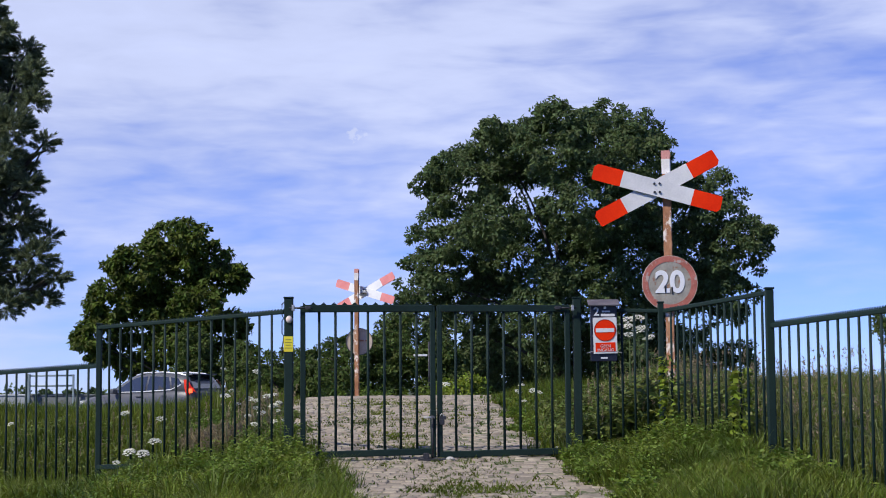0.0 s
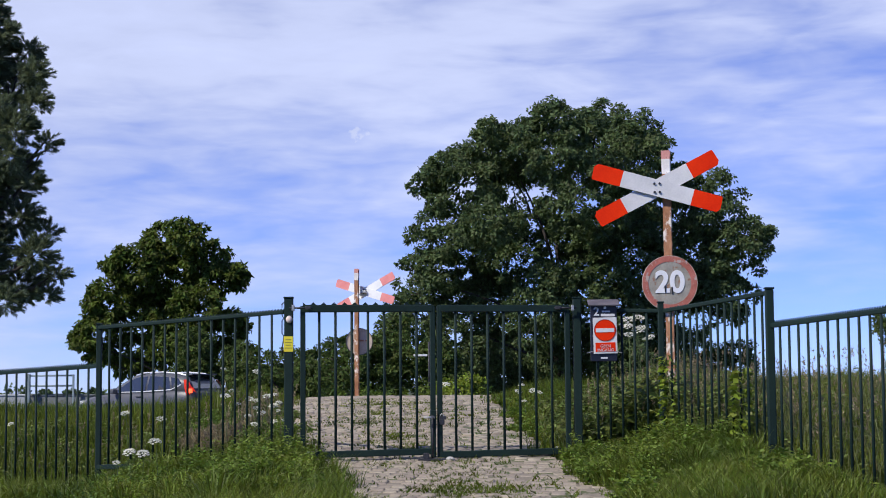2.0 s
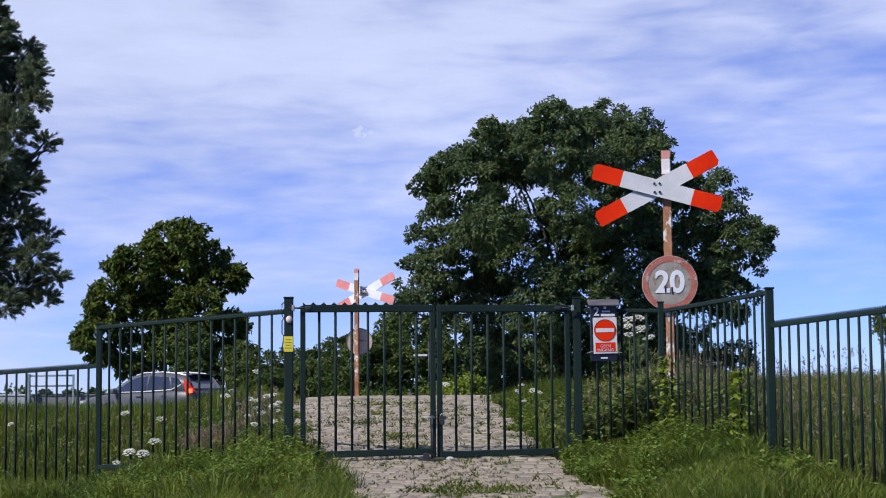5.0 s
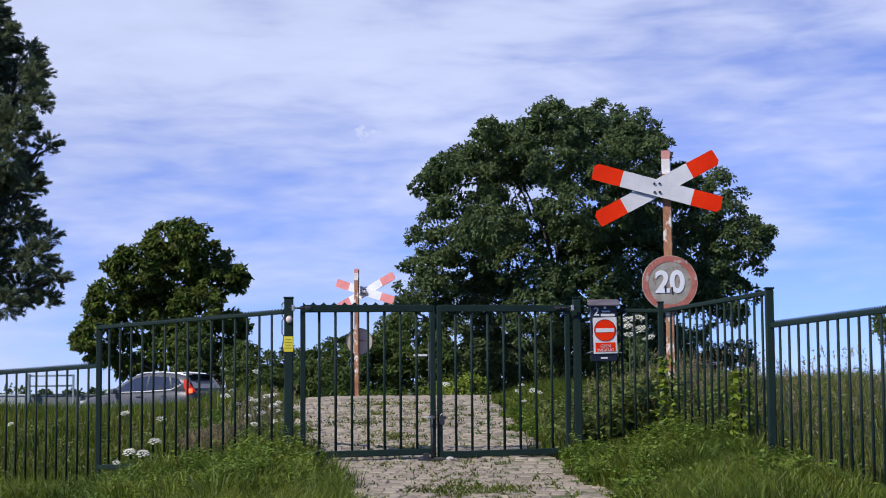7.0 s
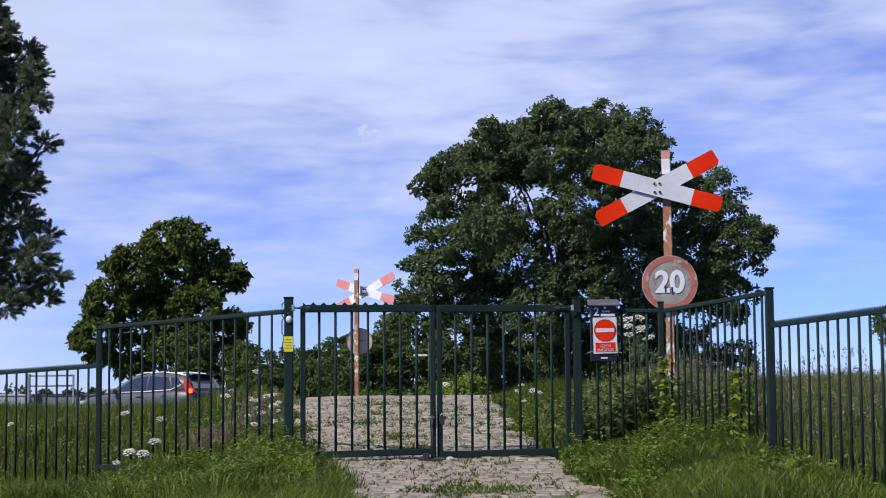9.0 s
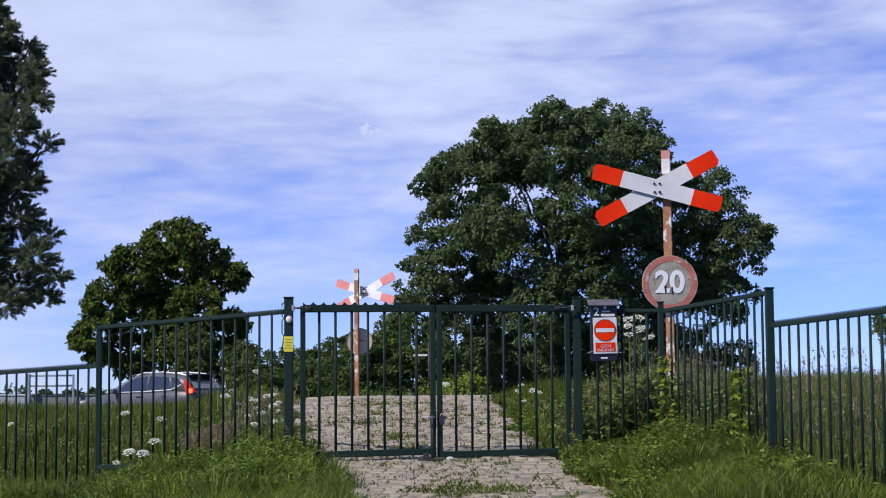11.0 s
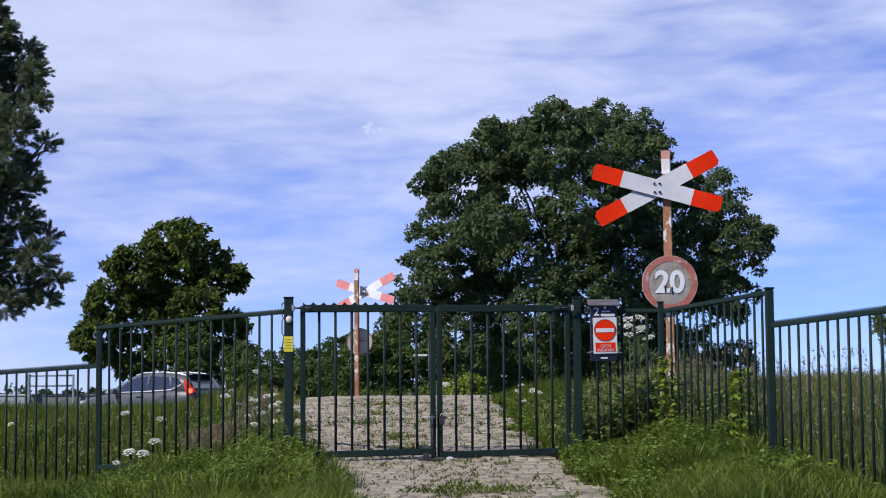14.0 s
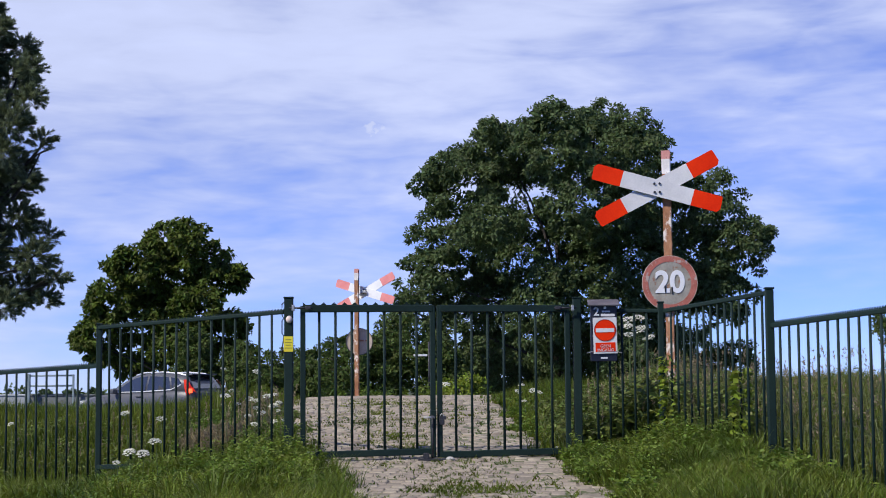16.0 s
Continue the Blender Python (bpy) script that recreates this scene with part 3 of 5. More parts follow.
FB = (-1.631, 31.1, 1.43)
far_sign, fh = crossing_sign(FB, 3.885, (-1.475 - FB[0], 3.457 - FB[2]), None, -24,
                             "pale crossbuck and round plate on a rusty post beyond the hump", False, (1.27, 1.33, 21.7), twist=-4.6)
back = part("speed_plate", disc("speed_plate", 0.25, 0.012, SIGN_BACK), far_sign, pose(-1.590 - FB[0], 0.075, 2.515 - FB[2]), "grey back of a round plate")
part("rolled_edge", disc("rolled_edge", 0.256, 0.03, DARK_METAL, 48, 0.246), back, pose(0, -0.016, 0), "dark rolled edge")
part("clamp", box("clamp", 0.34, 0.014, 0.03, RUST, 0.004, z0=False), back, pose(0, -0.012, 0.02), "dark steel clamp bar")


# ---- notice board on the fence ----
def notice_board():
    x, y, z = (1.379, 14.27, 1.831)
    top = 2.357
    root = empty("notice_board", pose(x, y, z), "navy notice box with red no entry sign on the fence", "notice")
    h = top - z
    part("case", box("case", 0.225, 0.06, h - 0.02, NAVY, 0.006), root)
    lid = box("lid", 0.27, 0.12, 0.016, LID_GREY, 0.005)
    part("lid", lid, root, pose(0, -0.012, h - 0.028, 26), "sloping lid coloured grey as if lit")
    zs = 1.898 - z
    hs = 2.208 - z - zs
    sign = part("no_entry_sign", box("no_entry_sign", 0.205, 0.006, hs, WHITE, 0.002), root, pose(0.012, -0.040, zs, 0, -1.0, 0), "white sign with red disc and red strip")
    part("red_disc", disc("red_disc", 0.09, 0.003, RED, 40), sign, pose(0, -0.0065, hs * 0.645), "red disc")
    part("disc_outline", disc("disc_outline", 0.0945, 0.002, DARK_RED, 40, 0.0885), sign, pose(0, -0.0072, hs * 0.645), "thin dark red outline")
    part("white_bar", box("white_bar", 0.158, 0.002, 0.034, WHITE, 0.001, z0=False), sign, pose(0, -0.0085, hs * 0.645), "white bar")
    part("red_strip", box("red_strip", 0.172, 0.002, hs * 0.255, RED, 0.001), sign, pose(0, -0.0045, 0.016), "red strip with white words")
    part("lettering", words("lettering", "GEEN", 0.036, WHITE), sign, pose(0, -0.008, hs * 0.205), "white word GEEN")
    part("lettering", words("lettering", "INGANG", 0.036, WHITE), sign, pose(0, -0.008, hs * 0.095), "white word INGANG")
    zt = 2.257 - z
    part("numeral", words("numeral", "2", 0.10, WHITE, 0.001, 0.002), root, pose(-0.062, -0.033, zt), "white numeral 2")
    for dx, dz, w, hh in ((0.02, 0.004, 0.07, 0.014), (0.035, -0.028, 0.12, 0.022)):
        part("printed_bar", box("printed_bar", w, 0.002, hh, WHITE, 0.0005, z0=False), root, pose(dx, -0.032, zt + dz), "white printed line")
    part("symbol", disc("symbol", 0.012, 0.002, WHITE, 16), root, pose(0.012, -0.032, zt + 0.036), "small white printed mark")
    part("printed_bar", box("printed_bar", 0.06, 0.002, 0.014, WHITE, 0.0005, z0=False), root, pose(0.0, -0.032, 0.03), "white printed line")
    for s in (-1, 1):
        part("tie", tube("tie", [(0, 0, 0), (s * 0.05, -0.01, -0.015)], 0.004, GALV, 6), root, pose(s * 0.10, -0.04, zs + 0.02), "pale cable tie")
    return root


notice_board()


# ---- car beyond the crossing ----
def loft(name, rings, mat, smooth=True, caps=True):
    n = len(rings[0])
    vs = [v for r in rings for v in r]
    fs = [(i * n + k, i * n + (k + 1) % n, (i + 1) * n + (k + 1) % n, (i + 1) * n + k) for i in range(len(rings) - 1) for k in range(n)]
    if caps:
        fs += [tuple(range(n))[::-1], tuple((len(rings) - 1) * n + k for k in range(n))]
    bm = bmesh.new()
    vv = [bm.verts.new(v) for v in vs]
    for f in fs:
        bm.faces.new([vv[i] for i in f])
    bmesh.ops.recalc_face_normals(bm, faces=bm.faces[:])
    return bm_mesh(name, bm, mat, smooth)


def build_car(m):
    root = empty("car", m, "dark grey hatchback car with a lit red tail lamp", "car")
    body = []
    for x, w, lo, hi in ((-2.20, 0.70, 0.42, 0.90), (-2.16, 0.80, 0.34, 0.97), (-2.0, 0.87, 0.28, 1.00), (-1.5, 0.90, 0.24, 1.00), (-0.7, 0.90, 0.22, 0.97),
                         (0.2, 0.90, 0.22, 0.94), (0.9, 0.89, 0.22, 0.92), (1.3, 0.88, 0.23, 0.89), (1.8, 0.84, 0.26, 0.80), (2.1, 0.74, 0.32, 0.70), (2.22, 0.60, 0.38, 0.62)):
        half = [(w * 0.80, lo), (w * 0.96, lo + 0.06), (w, lo + 0.25), (w * 0.985, hi - 0.22), (w * 0.955, hi - 0.05), (w * 0.90, hi), (w * 0.5, hi + 0.025)]
        body.append([(x, y, z) for y, z in half] + [(x, -y, z) for y, z in half[::-1]])
    part("body", loft("body", body, CAR_PAINT), root)
    cabin = []
    for x, wb, wt, lo, hi in ((-2.10, 0.78, 0.60, 0.95, 1.02), (-1.95, 0.81, 0.585, 0.95, 1.26), (-1.78, 0.82, 0.58, 0.95, 1.42), (-1.2, 0.83, 0.61, 0.95, 1.49), (-0.5, 0.83, 0.62, 0.93, 1.51),
                              (0.05, 0.82, 0.61, 0.92, 1.47), (0.30, 0.81, 0.62, 0.91, 1.38), (0.75, 0.80, 0.66, 0.90, 1.13), (1.10, 0.79, 0.72, 0.89, 0.93)):
        half = [(wb, lo), (wt + (wb - wt) * 0.12, hi - 0.05), (wt * 0.93, hi - 0.005), (wt * 0.5, hi + 0.015)]
        cabin.append([(x, y, z) for y, z in half] + [(x, -y, z) for y, z in half[::-1]])
    part("cabin", loft("cabin", cabin, CAR_PAINT), root)

    def side_y(x, z):
        wb = np.interp(x, [-2.1, -1.2, 0.3, 1.1], [0.78, 0.83, 0.81, 0.79])
        wt = np.interp(x, [-2.1, -1.2, 0.3, 1.1], [0.60, 0.61, 0.62, 0.72])
        hi = np.interp(x, [-2.1, -1.95, -1.78, -1.2, -0.5, 0.05, 0.3, 0.75, 1.1], [1.02, 1.26, 1.42, 1.49, 1.51, 1.47, 1.38, 1.13, 0.93])
        t = (z - 0.94) / max(hi - 0.05 - 0.94, 0.05)
        return float(wb + (wt + (wb - wt) * 0.12 - wb) * t) + 0.012

    for s in (1, -1):
        for win in (((-0.42, 1.01), (0.74, 0.985), (0.26, 1.29), (-0.02, 1.395), (-0.42, 1.425)), ((-1.36, 1.06), (-0.50, 1.012), (-0.50, 1.43), (-1.20, 1.405)),
                    ((-1.70, 1.20), (-1.42, 1.075), (-1.28, 1.395), (-1.55, 1.36))):
            vs = [(x, s * side_y(x, z), z) for x, z in win]
            vs += [(x, y - s * 0.01, z) for x, y, z in vs]
            n = len(win)
            fs = [tuple(range(n)), tuple(range(n, 2 * n))[::-1]] + [(k, (k + 1) % n, n + (k + 1) % n, n + k) for k in range(n)]
            part("side_window", mesh("side_window", vs, fs, CAR_GLASS), root, None, "dark side window")
        line = [(0.76, 0.965), (-0.45, 0.99), (-1.38, 1.03), (-1.72, 1.18)]
        part("window_trim", tube("window_trim", [(x, s * (side_y(x, z) + 0.004), z) for x, z in line], 0.017, CHROME, 6), root, None, "bright window trim")
        part("roof_rail", tube("roof_rail", [(0.1, s * 0.56, 1.46), (-0.2, s * 0.57, 1.53), (-0.9, s * 0.57, 1.545), (-1.5, s * 0.555, 1.50), (-1.75, s * 0.54, 1.44)], 0.022, CHROME, 6), root, None, "silver roof rail")
        lamp = part("tail_lamp", loft("tail_lamp", [[(-2.19, s * 0.62, 0.93), (-2.05, s * 0.89, 0.86), (-1.98, s * 0.885, 1.0), (-2.15, s * 0.64, 1.02)],
                                                    [(-2.13, s * 0.66, 1.02), (-1.98, s * 0.87, 1.0), (-1.88, s * 0.80, 1.17), (-2.02, s * 0.70, 1.17)],
                                                    [(-2.02, s * 0.68, 1.17), (-1.89, s * 0.79, 1.17), (-1.80, s * 0.72, 1.32), (-1.92, s * 0.66, 1.32)]], TAIL_RED, False), root, None, "tall red tail lamp")
        if s > 0:
            part("lit_bulb", box("lit_bulb", 0.10, 0.13, 0.13, LAMP_ON, 0.03, z0=False), lamp, pose(-2.10, s * 0.80, 1.00), "glowing red lamp")
        part("door_handle", box("door_handle", 0.20, 0.03, 0.03, CAR_PAINT, 0.01, z0=False), root, pose(-0.25, s * 0.905, 0.85))
        part("door_handle", box("door_handle", 0.20, 0.03, 0.03, CAR_PAINT, 0.01, z0=False), root, pose(-1.2, s * 0.91, 0.87))
        part("mirror", box("mirror", 0.16, 0.22, 0.14, CAR_PAINT, 0.04, z0=False), root, pose(0.62, s * 0.97, 1.0), "door mirror")
        for x in (-1.32, 1.35):
            wheel = part("wheel", tube("tyre", [(0, -0.10, 0), (0, -0.09, 0), (0, 0.09, 0), (0, 0.10, 0)], [0.28, 0.32, 0.32, 0.28], RUBBER, 24), root, pose(x, s * 0.82, 0.32), "black tyre")
            part("rim", disc("rim", 0.20, 0.02, GALV, 24), wheel, pose(0, 0.10 if s > 0 else -0.12, 0), "silver rim")
    part("rear_window", mesh("rear_window", [(-2.10, 0.62, 1.07), (-2.10, -0.62, 1.07), (-1.84, -0.53, 1.40), (-1.84, 0.53, 1.40),
                                             (-2.06, 0.62, 1.07), (-2.06, -0.62, 1.07), (-1.80, -0.53, 1.40), (-1.80, 0.53, 1.40)],
                            [(0, 1, 2, 3), (7, 6, 5, 4), (0, 4, 5, 1), (1, 5, 6, 2), (2, 6, 7, 3), (3, 7, 4, 0)], CAR_GLASS), root, None, "dark rear window")
    part("rear_spoiler", box("rear_spoiler", 0.30, 1.10, 0.035, CAR_PAINT, 0.012, z0=False), root, pose(-1.84, 0, 1.455, 0, 6, 0))
    part("windscreen", mesh("windscreen", [(1.06, 0.66, 0.965), (1.06, -0.66, 0.965), (0.22, -0.54, 1.435), (0.22, 0.54, 1.435),
                                           (1.04, 0.66, 0.95), (1.04, -0.66, 0.95), (0.20, -0.54, 1.42), (0.20, 0.54, 1.42)],
                           [(0, 3, 2, 1), (7, 4, 5, 6), (0, 1, 5, 4), (1, 2, 6, 5), (2, 3, 7, 6), (3, 0, 4, 7)], CAR_GLASS), root, None, "dark windscreen")
    part("rear_bumper", box("rear_bumper", 0.16, 1.66, 0.24, CAR_PAINT, 0.06, z0=False), root, pose(-2.17, 0, 0.50))
    part("front_lamp", box("front_lamp", 0.22, 0.30, 0.12, WHITE, 0.04, z0=False), root, pose(2.02, 0.64, 0.68), "pale headlamp")
    part("front_lamp", box("front_lamp", 0.22, 0.30, 0.12, WHITE, 0.04, z0=False), root, pose(2.02, -0.64, 0.68), "pale headlamp")
    return root


CARX, CARY = -8.59, 48.8
build_car(pose(CARX, CARY, float(ground_z(CARX, CARY)) + 0.02, 0, 0, 149))


# ---- bits beside the far road ----
def far_railing():
    x0, y, _ = (-13.11, 52.30, 1.700)
    z = float(ground_z(x0, y))
    root = empty("railing", pose(x0, y, z), "pale grey-green two-rail metal railing by the far road", "railing")
    top = 2.202 - z
    part("end_post", box("end_post", 0.12, 0.12, top, GREY_RAIL, 0.01), root, pose(0, 0, 0))
    part("post", box("post", 0.06, 0.06, top - 0.05, GREY_RAIL, 0.008), root, pose(1.42, 0, 0))
    for k in (0.06, 0.38):
        part("rail", tube("rail", [(0, 0, 0), (1.45, 0, 0)], 0.03, GREY_RAIL, 8), root, pose(0, 0, top - k))
    return root


def far_parapet():
    a, b = (-15.12, 52.50, 1.544), (-13.23, 52.50, 1.530)
    z = float(ground_z(a[0], 52.5))
    root = empty("parapet_wall", pose(a[0], 52.5, z), "low pale concrete parapet by the far road", "low wall")
    h = 1.568 - z
    part("wall_slab", box("wall_slab", b[0] - a[0], 0.25, h - 0.06, VAN_WHITE, 0.02), root, pose((b[0] - a[0]) / 2, 0, 0))
    part("coping", box("coping", b[0] - a[0] + 0.06, 0.31, 0.06, VAN_WHITE, 0.015), root, pose((b[0] - a[0]) / 2, 0, h - 0.06))
    low = empty("parapet_wall", pose(b[0] + 0.05, 52.6, z), "low grey concrete parapet beside the car", "low wall")
    part("wall_slab", box("wall_slab", 2.3, 0.22, h - 0.07, CONCRETE, 0.02), low, pose(1.15, 0, 0))
    part("coping", box("coping", 2.34, 0.28, 0.05, CONCRETE, 0.015), low, pose(1.15, 0, h - 0.07))


def far_stop():
    """A slim pole with a short pale arm among the bushes."""
    x, y, _ = (-0.319, 36.00, 1.602)
    z = float(ground_z(x, y))
    root = empty("slim_pole", pose(x, y, z), "slim dark pole with a short white arm by the bushes", "pole")
    h = 2.644 - z
    part("pole", tube("pole", [(0, 0, 0), (0, 0, h)], 0.022, DARK_METAL), root)
    part("arm", box("arm", 0.30, 0.03, 0.045, WHITE, 0.006, z0=False), root, pose(-0.19, 0, 2.350 - z), "white arm")
    return root


far_railing()
far_parapet()
far_stop()


def road_beyond():
    vs, fs = [], []
    xs = np.arange(-60, 61, 6.0)
    for x in xs:
        for y in (45.8, 51.0):
            vs.append((float(x), y, float(ground_z(x, y)) + 0.02))
    fs = [(2 * i, 2 * i + 2, 2 * i + 3, 2 * i + 1) for i in range(len(xs) - 1)]
    tagged(new("road", mesh("road", vs, fs, ASPHALT)), "grey asphalt road beyond the railway hump", "road", kind="structure")


road_beyond()


# ---- plants ----
RNG = np.random.default_rng(7)


def unit(v):
    return v / np.maximum(np.linalg.norm(v, axis=-1, keepdims=True), 1e-6)


def leaf_arrays(pos, lean, length, width, fold=0.25, spread=1.0):
    """Folded leaves of four corners that start at pos and point roughly along lean."""
    n = len(pos)
    axis = unit(lean + spread * RNG.normal(size=(n, 3)) * 0.6)
    side = unit(np.cross(axis, RNG.normal(size=(n, 3)) * 0.6 + np.array([0, 0, 1.0])))
    up = np.cross(side, axis)
    ln = (length * RNG.uniform(0.65, 1.25, n))[:, None]
    wd = (width * RNG.uniform(0.7, 1.2, n))[:, None]
    mid = pos + axis * ln * 0.45
    v = np.stack([pos, mid + side * wd + up * wd * fold, pos + axis * ln, mid - side * wd + up * wd * fold], 1).reshape(-1, 3)
    b = np.arange(n)[:, None] * 4
    t = np.concatenate([b + [0, 2, 1], b + [0, 3, 2]], 0)
    return v, t


def clump_leaves(radius, tufts, per, tuft_r, length, width, flat=0.8, droop=0.25, core=0.45):
    """Leaf tufts through a loose uneven ball about the origin."""
    d = unit(RNG.normal(size=(tufts, 3)))
    bulge = 1 + 0.16 * np.sin(d[:, 0] * 5 + radius * 9) * np.sin(d[:, 2] * 6 + radius * 5)
    c = d * (radius * bulge * (core + (1.02 - core) * RNG.random(tufts) ** 0.6))[:, None] * np.array([1, 1, flat])
    off = RNG.normal(size=(tufts, per, 3)) * tuft_r * 0.55 * np.array([1, 1, 0.7])
    pos = (c[:, None, :] + off).reshape(-1, 3)
    lean = np.repeat(d, per, 0) * 0.7 + unit(off.reshape(-1, 3)) * 0.6 + np.array([0, 0, -droop])
    return leaf_arrays(pos, lean, length, width)


def shaped_leaves(pos, axis, normal, length, width, fold=0.22):
    """Folded leaves of six corners that start at pos, run along axis and face normal."""
    n = len(pos)
    axis = unit(axis)
    side = unit(np.cross(axis, normal))
    up = np.cross(side, axis)
    ln = (length * RNG.uniform(0.6, 1.3, n))[:, None]
    wd = (width * RNG.uniform(0.7, 1.25, n))[:, None]
    low, high = pos + axis * ln * 0.30, pos + axis * ln * 0.68
    v = np.stack([pos, low + side * wd + up * wd * fold, high + side * wd * 0.8 + up * wd * fold, pos + axis * ln - up * wd * 0.3,
                  high - side * wd * 0.8 + up * wd * fold, low - side * wd + up * wd * fold], 1).reshape(-1, 3)
    b = np.arange(n)[:, None] * 6
    t = np.concatenate([b + [0, 3, 1], b + [1, 3, 2], b + [0, 5, 3], b + [5, 4, 3]], 0)
    return v, t


def domed_tufts(radius, tufts, per, tuft_r, length, width, flat=0.85, droop=0.25, inner=0.3):
    """Twig ends set about an uneven ball, each a small dome of leaves that face outward and up."""
    d = unit(RNG.normal(size=(tufts, 3)))
    bulge = 1 + 0.14 * np.sin(d[:, 0] * 5 + radius * 9) * np.sin(d[:, 2] * 6 + radius * 5)
    deep = np.where(RNG.random(tufts) < inner, RNG.uniform(0.25, 0.8, tufts), RNG.uniform(0.82, 1.06, tufts))
    c = d * (radius * bulge * deep)[:, None] * np.array([1, 1, flat])
    size = tuft_r * RNG.uniform(0.6, 1.3, tufts)
    out = np.repeat(unit(d + np.array([0, 0, 0.45])), per, 0)
    u = unit(RNG.normal(size=(tufts * per, 3)) + 0.9 * out)
    pos = np.repeat(c, per, 0) + u * (np.repeat(size, per) * RNG.uniform(0.35, 1.0, tufts * per))[:, None] * np.array([1, 1, 0.72])
    axis = 0.9 * np.cross(u, unit(RNG.normal(size=u.shape))) + 0.45 * u + np.array([0, 0, -droop])
    return shaped_leaves(pos, axis, u + 0.35 * RNG.normal(size=u.shape) + np.array([0, 0, 0.25]), length, width)


def plumes(radius, tufts, per, tuft_r, length, width, flat=0.85, droop=0.25, inner=0.3):
    """Slender sprays set about an uneven ball, each a rising twig with narrow leaves along it."""
    d = unit(RNG.normal(size=(tufts, 3)))
    deep = np.where(RNG.random(tufts) < inner, RNG.uniform(0.2, 0.7, tufts), RNG.uniform(0.65, 0.95, tufts))
    c = d * (radius * deep)[:, None] * np.array([1, 1, flat])
    way = np.repeat(unit(d * np.array([1.0, 1.0, 0.6]) + np.array([0.25, 0, -droop]) + 0.25 * RNG.normal(size=d.shape)), per, 0)
    k = RNG.random(tufts * per)
    spread = unit(RNG.normal(size=(tufts * per, 3)))
    pos = np.repeat(c, per, 0) + way * (k * tuft_r * 1.7)[:, None] + spread * (0.16 * tuft_r * (1.2 - k))[:, None]
    return shaped_leaves(pos, way + 0.55 * spread, RNG.normal(size=way.shape) + np.array([-0.3, 0, 0.8]), length, width, 0.1)


def limb(name, a, b, ra, rb, bend=0.12, steps=5):
    a, b = Vector(a), Vector(b)
    d = b - a
    jit = Vector((random.uniform(-1, 1), random.uniform(-1, 1), 0.4)) * d.length * bend
    pts = [a + d * t + jit * math.sin(math.pi * t) for t in [k / steps for k in range(steps + 1)]]
    return tube(name, pts, [ra + (rb - ra) * k / steps for k in range(steps + 1)], BARK, 7)


SWAY = []


def build_tree(name, base, clumps, depth, leaf_mat, label, leaf=(0.17, 0.05), per=34, density=26.0, tuft_r=0.34, trunk_r=0.28, fork=0.28, droop=0.25,
               flat=0.85, wind=None, category="tree", inner=0.3, limbs=True, grow=domed_tufts, trim=0.1):
    """Trunk, limbs and a crown in boughs that can move. Clumps are (x, y, z, r) in the world."""
    root = empty(name, pose(*base), label, category)
    B = Vector(base)
    zmin, zmax = min(c[2] - c[3] for c in clumps), max(c[2] + c[3] for c in clumps)
    tx = sum(c[0] for c in clumps) / len(clumps) - B.x
    top = Vector((tx * 0.5, 0, (zmax - B.z) * 0.48))
    if limbs:
        part("trunk", tube("trunk", [(0, 0, -0.2), (0.02, 0, 0.3), tuple(top * 0.3 + Vector((0.08, 0.05, 0))), tuple(top * 0.65 + Vector((-0.05, 0.1, 0))), tuple(top)],
                           [trunk_r * 1.35, trunk_r, trunk_r * 0.85, trunk_r * 0.6, trunk_r * 0.28], BARK, 10), root, None, "grey brown trunk")
    k = 0
    for (x, y, z, r) in clumps:
        off = (-0.8, 0.3, -0.35, 0.7, -1.0, 0.0, 0.5)[k % 7] * depth * max(0.15, 1 - 1.1 * abs(x - B.x - tx) / max(0.1, 0.5 * (max(q[0] for q in clumps) - min(q[0] for q in clumps)) + 0.01))
        near = (y + off) / y
        r *= near
        c = Vector((x * near, y + off, EYE + (z - EYE) * near)) - B
        if limbs:
            t = min(0.95, max(fork, (c.z / max(top.z, 0.1)) * 0.55))
            hidden_side = (c.y > 0.1 * depth or c.z < 0.45 * (zmax - B.z)) and c.z > 0.3 * (zmax - B.z)
            if hidden_side:
                part("limb", limb("limb", top * t, c * 0.96, trunk_r * 0.17, 0.015), root)
            for _ in range(3 if hidden_side else 0):
                e = c + Vector((random.gauss(0, 1), random.gauss(0, 1), random.gauss(0, 0.8))).normalized() * r * 0.8
                part("branch", limb("branch", c * 0.82 + top * t * 0.18, e, 0.035, 0.008), root)
        tufts = max(6, int(density * r * r))
        v, tr = grow(max(0.12, r - trim), tufts, per, tuft_r, leaf[0], leaf[1], flat, droop, inner)
        ob = part("foliage", tri_mesh("foliage", v, tr, leaf_mat), root, Matrix.Translation(c), "leafy bough")
        if wind:
            SWAY.append((ob, c.copy(), x, z, wind))
        k += 1
    return root


def at_ground(x, y):
    return (x, y, float(ground_z(x, y)) - 0.05)


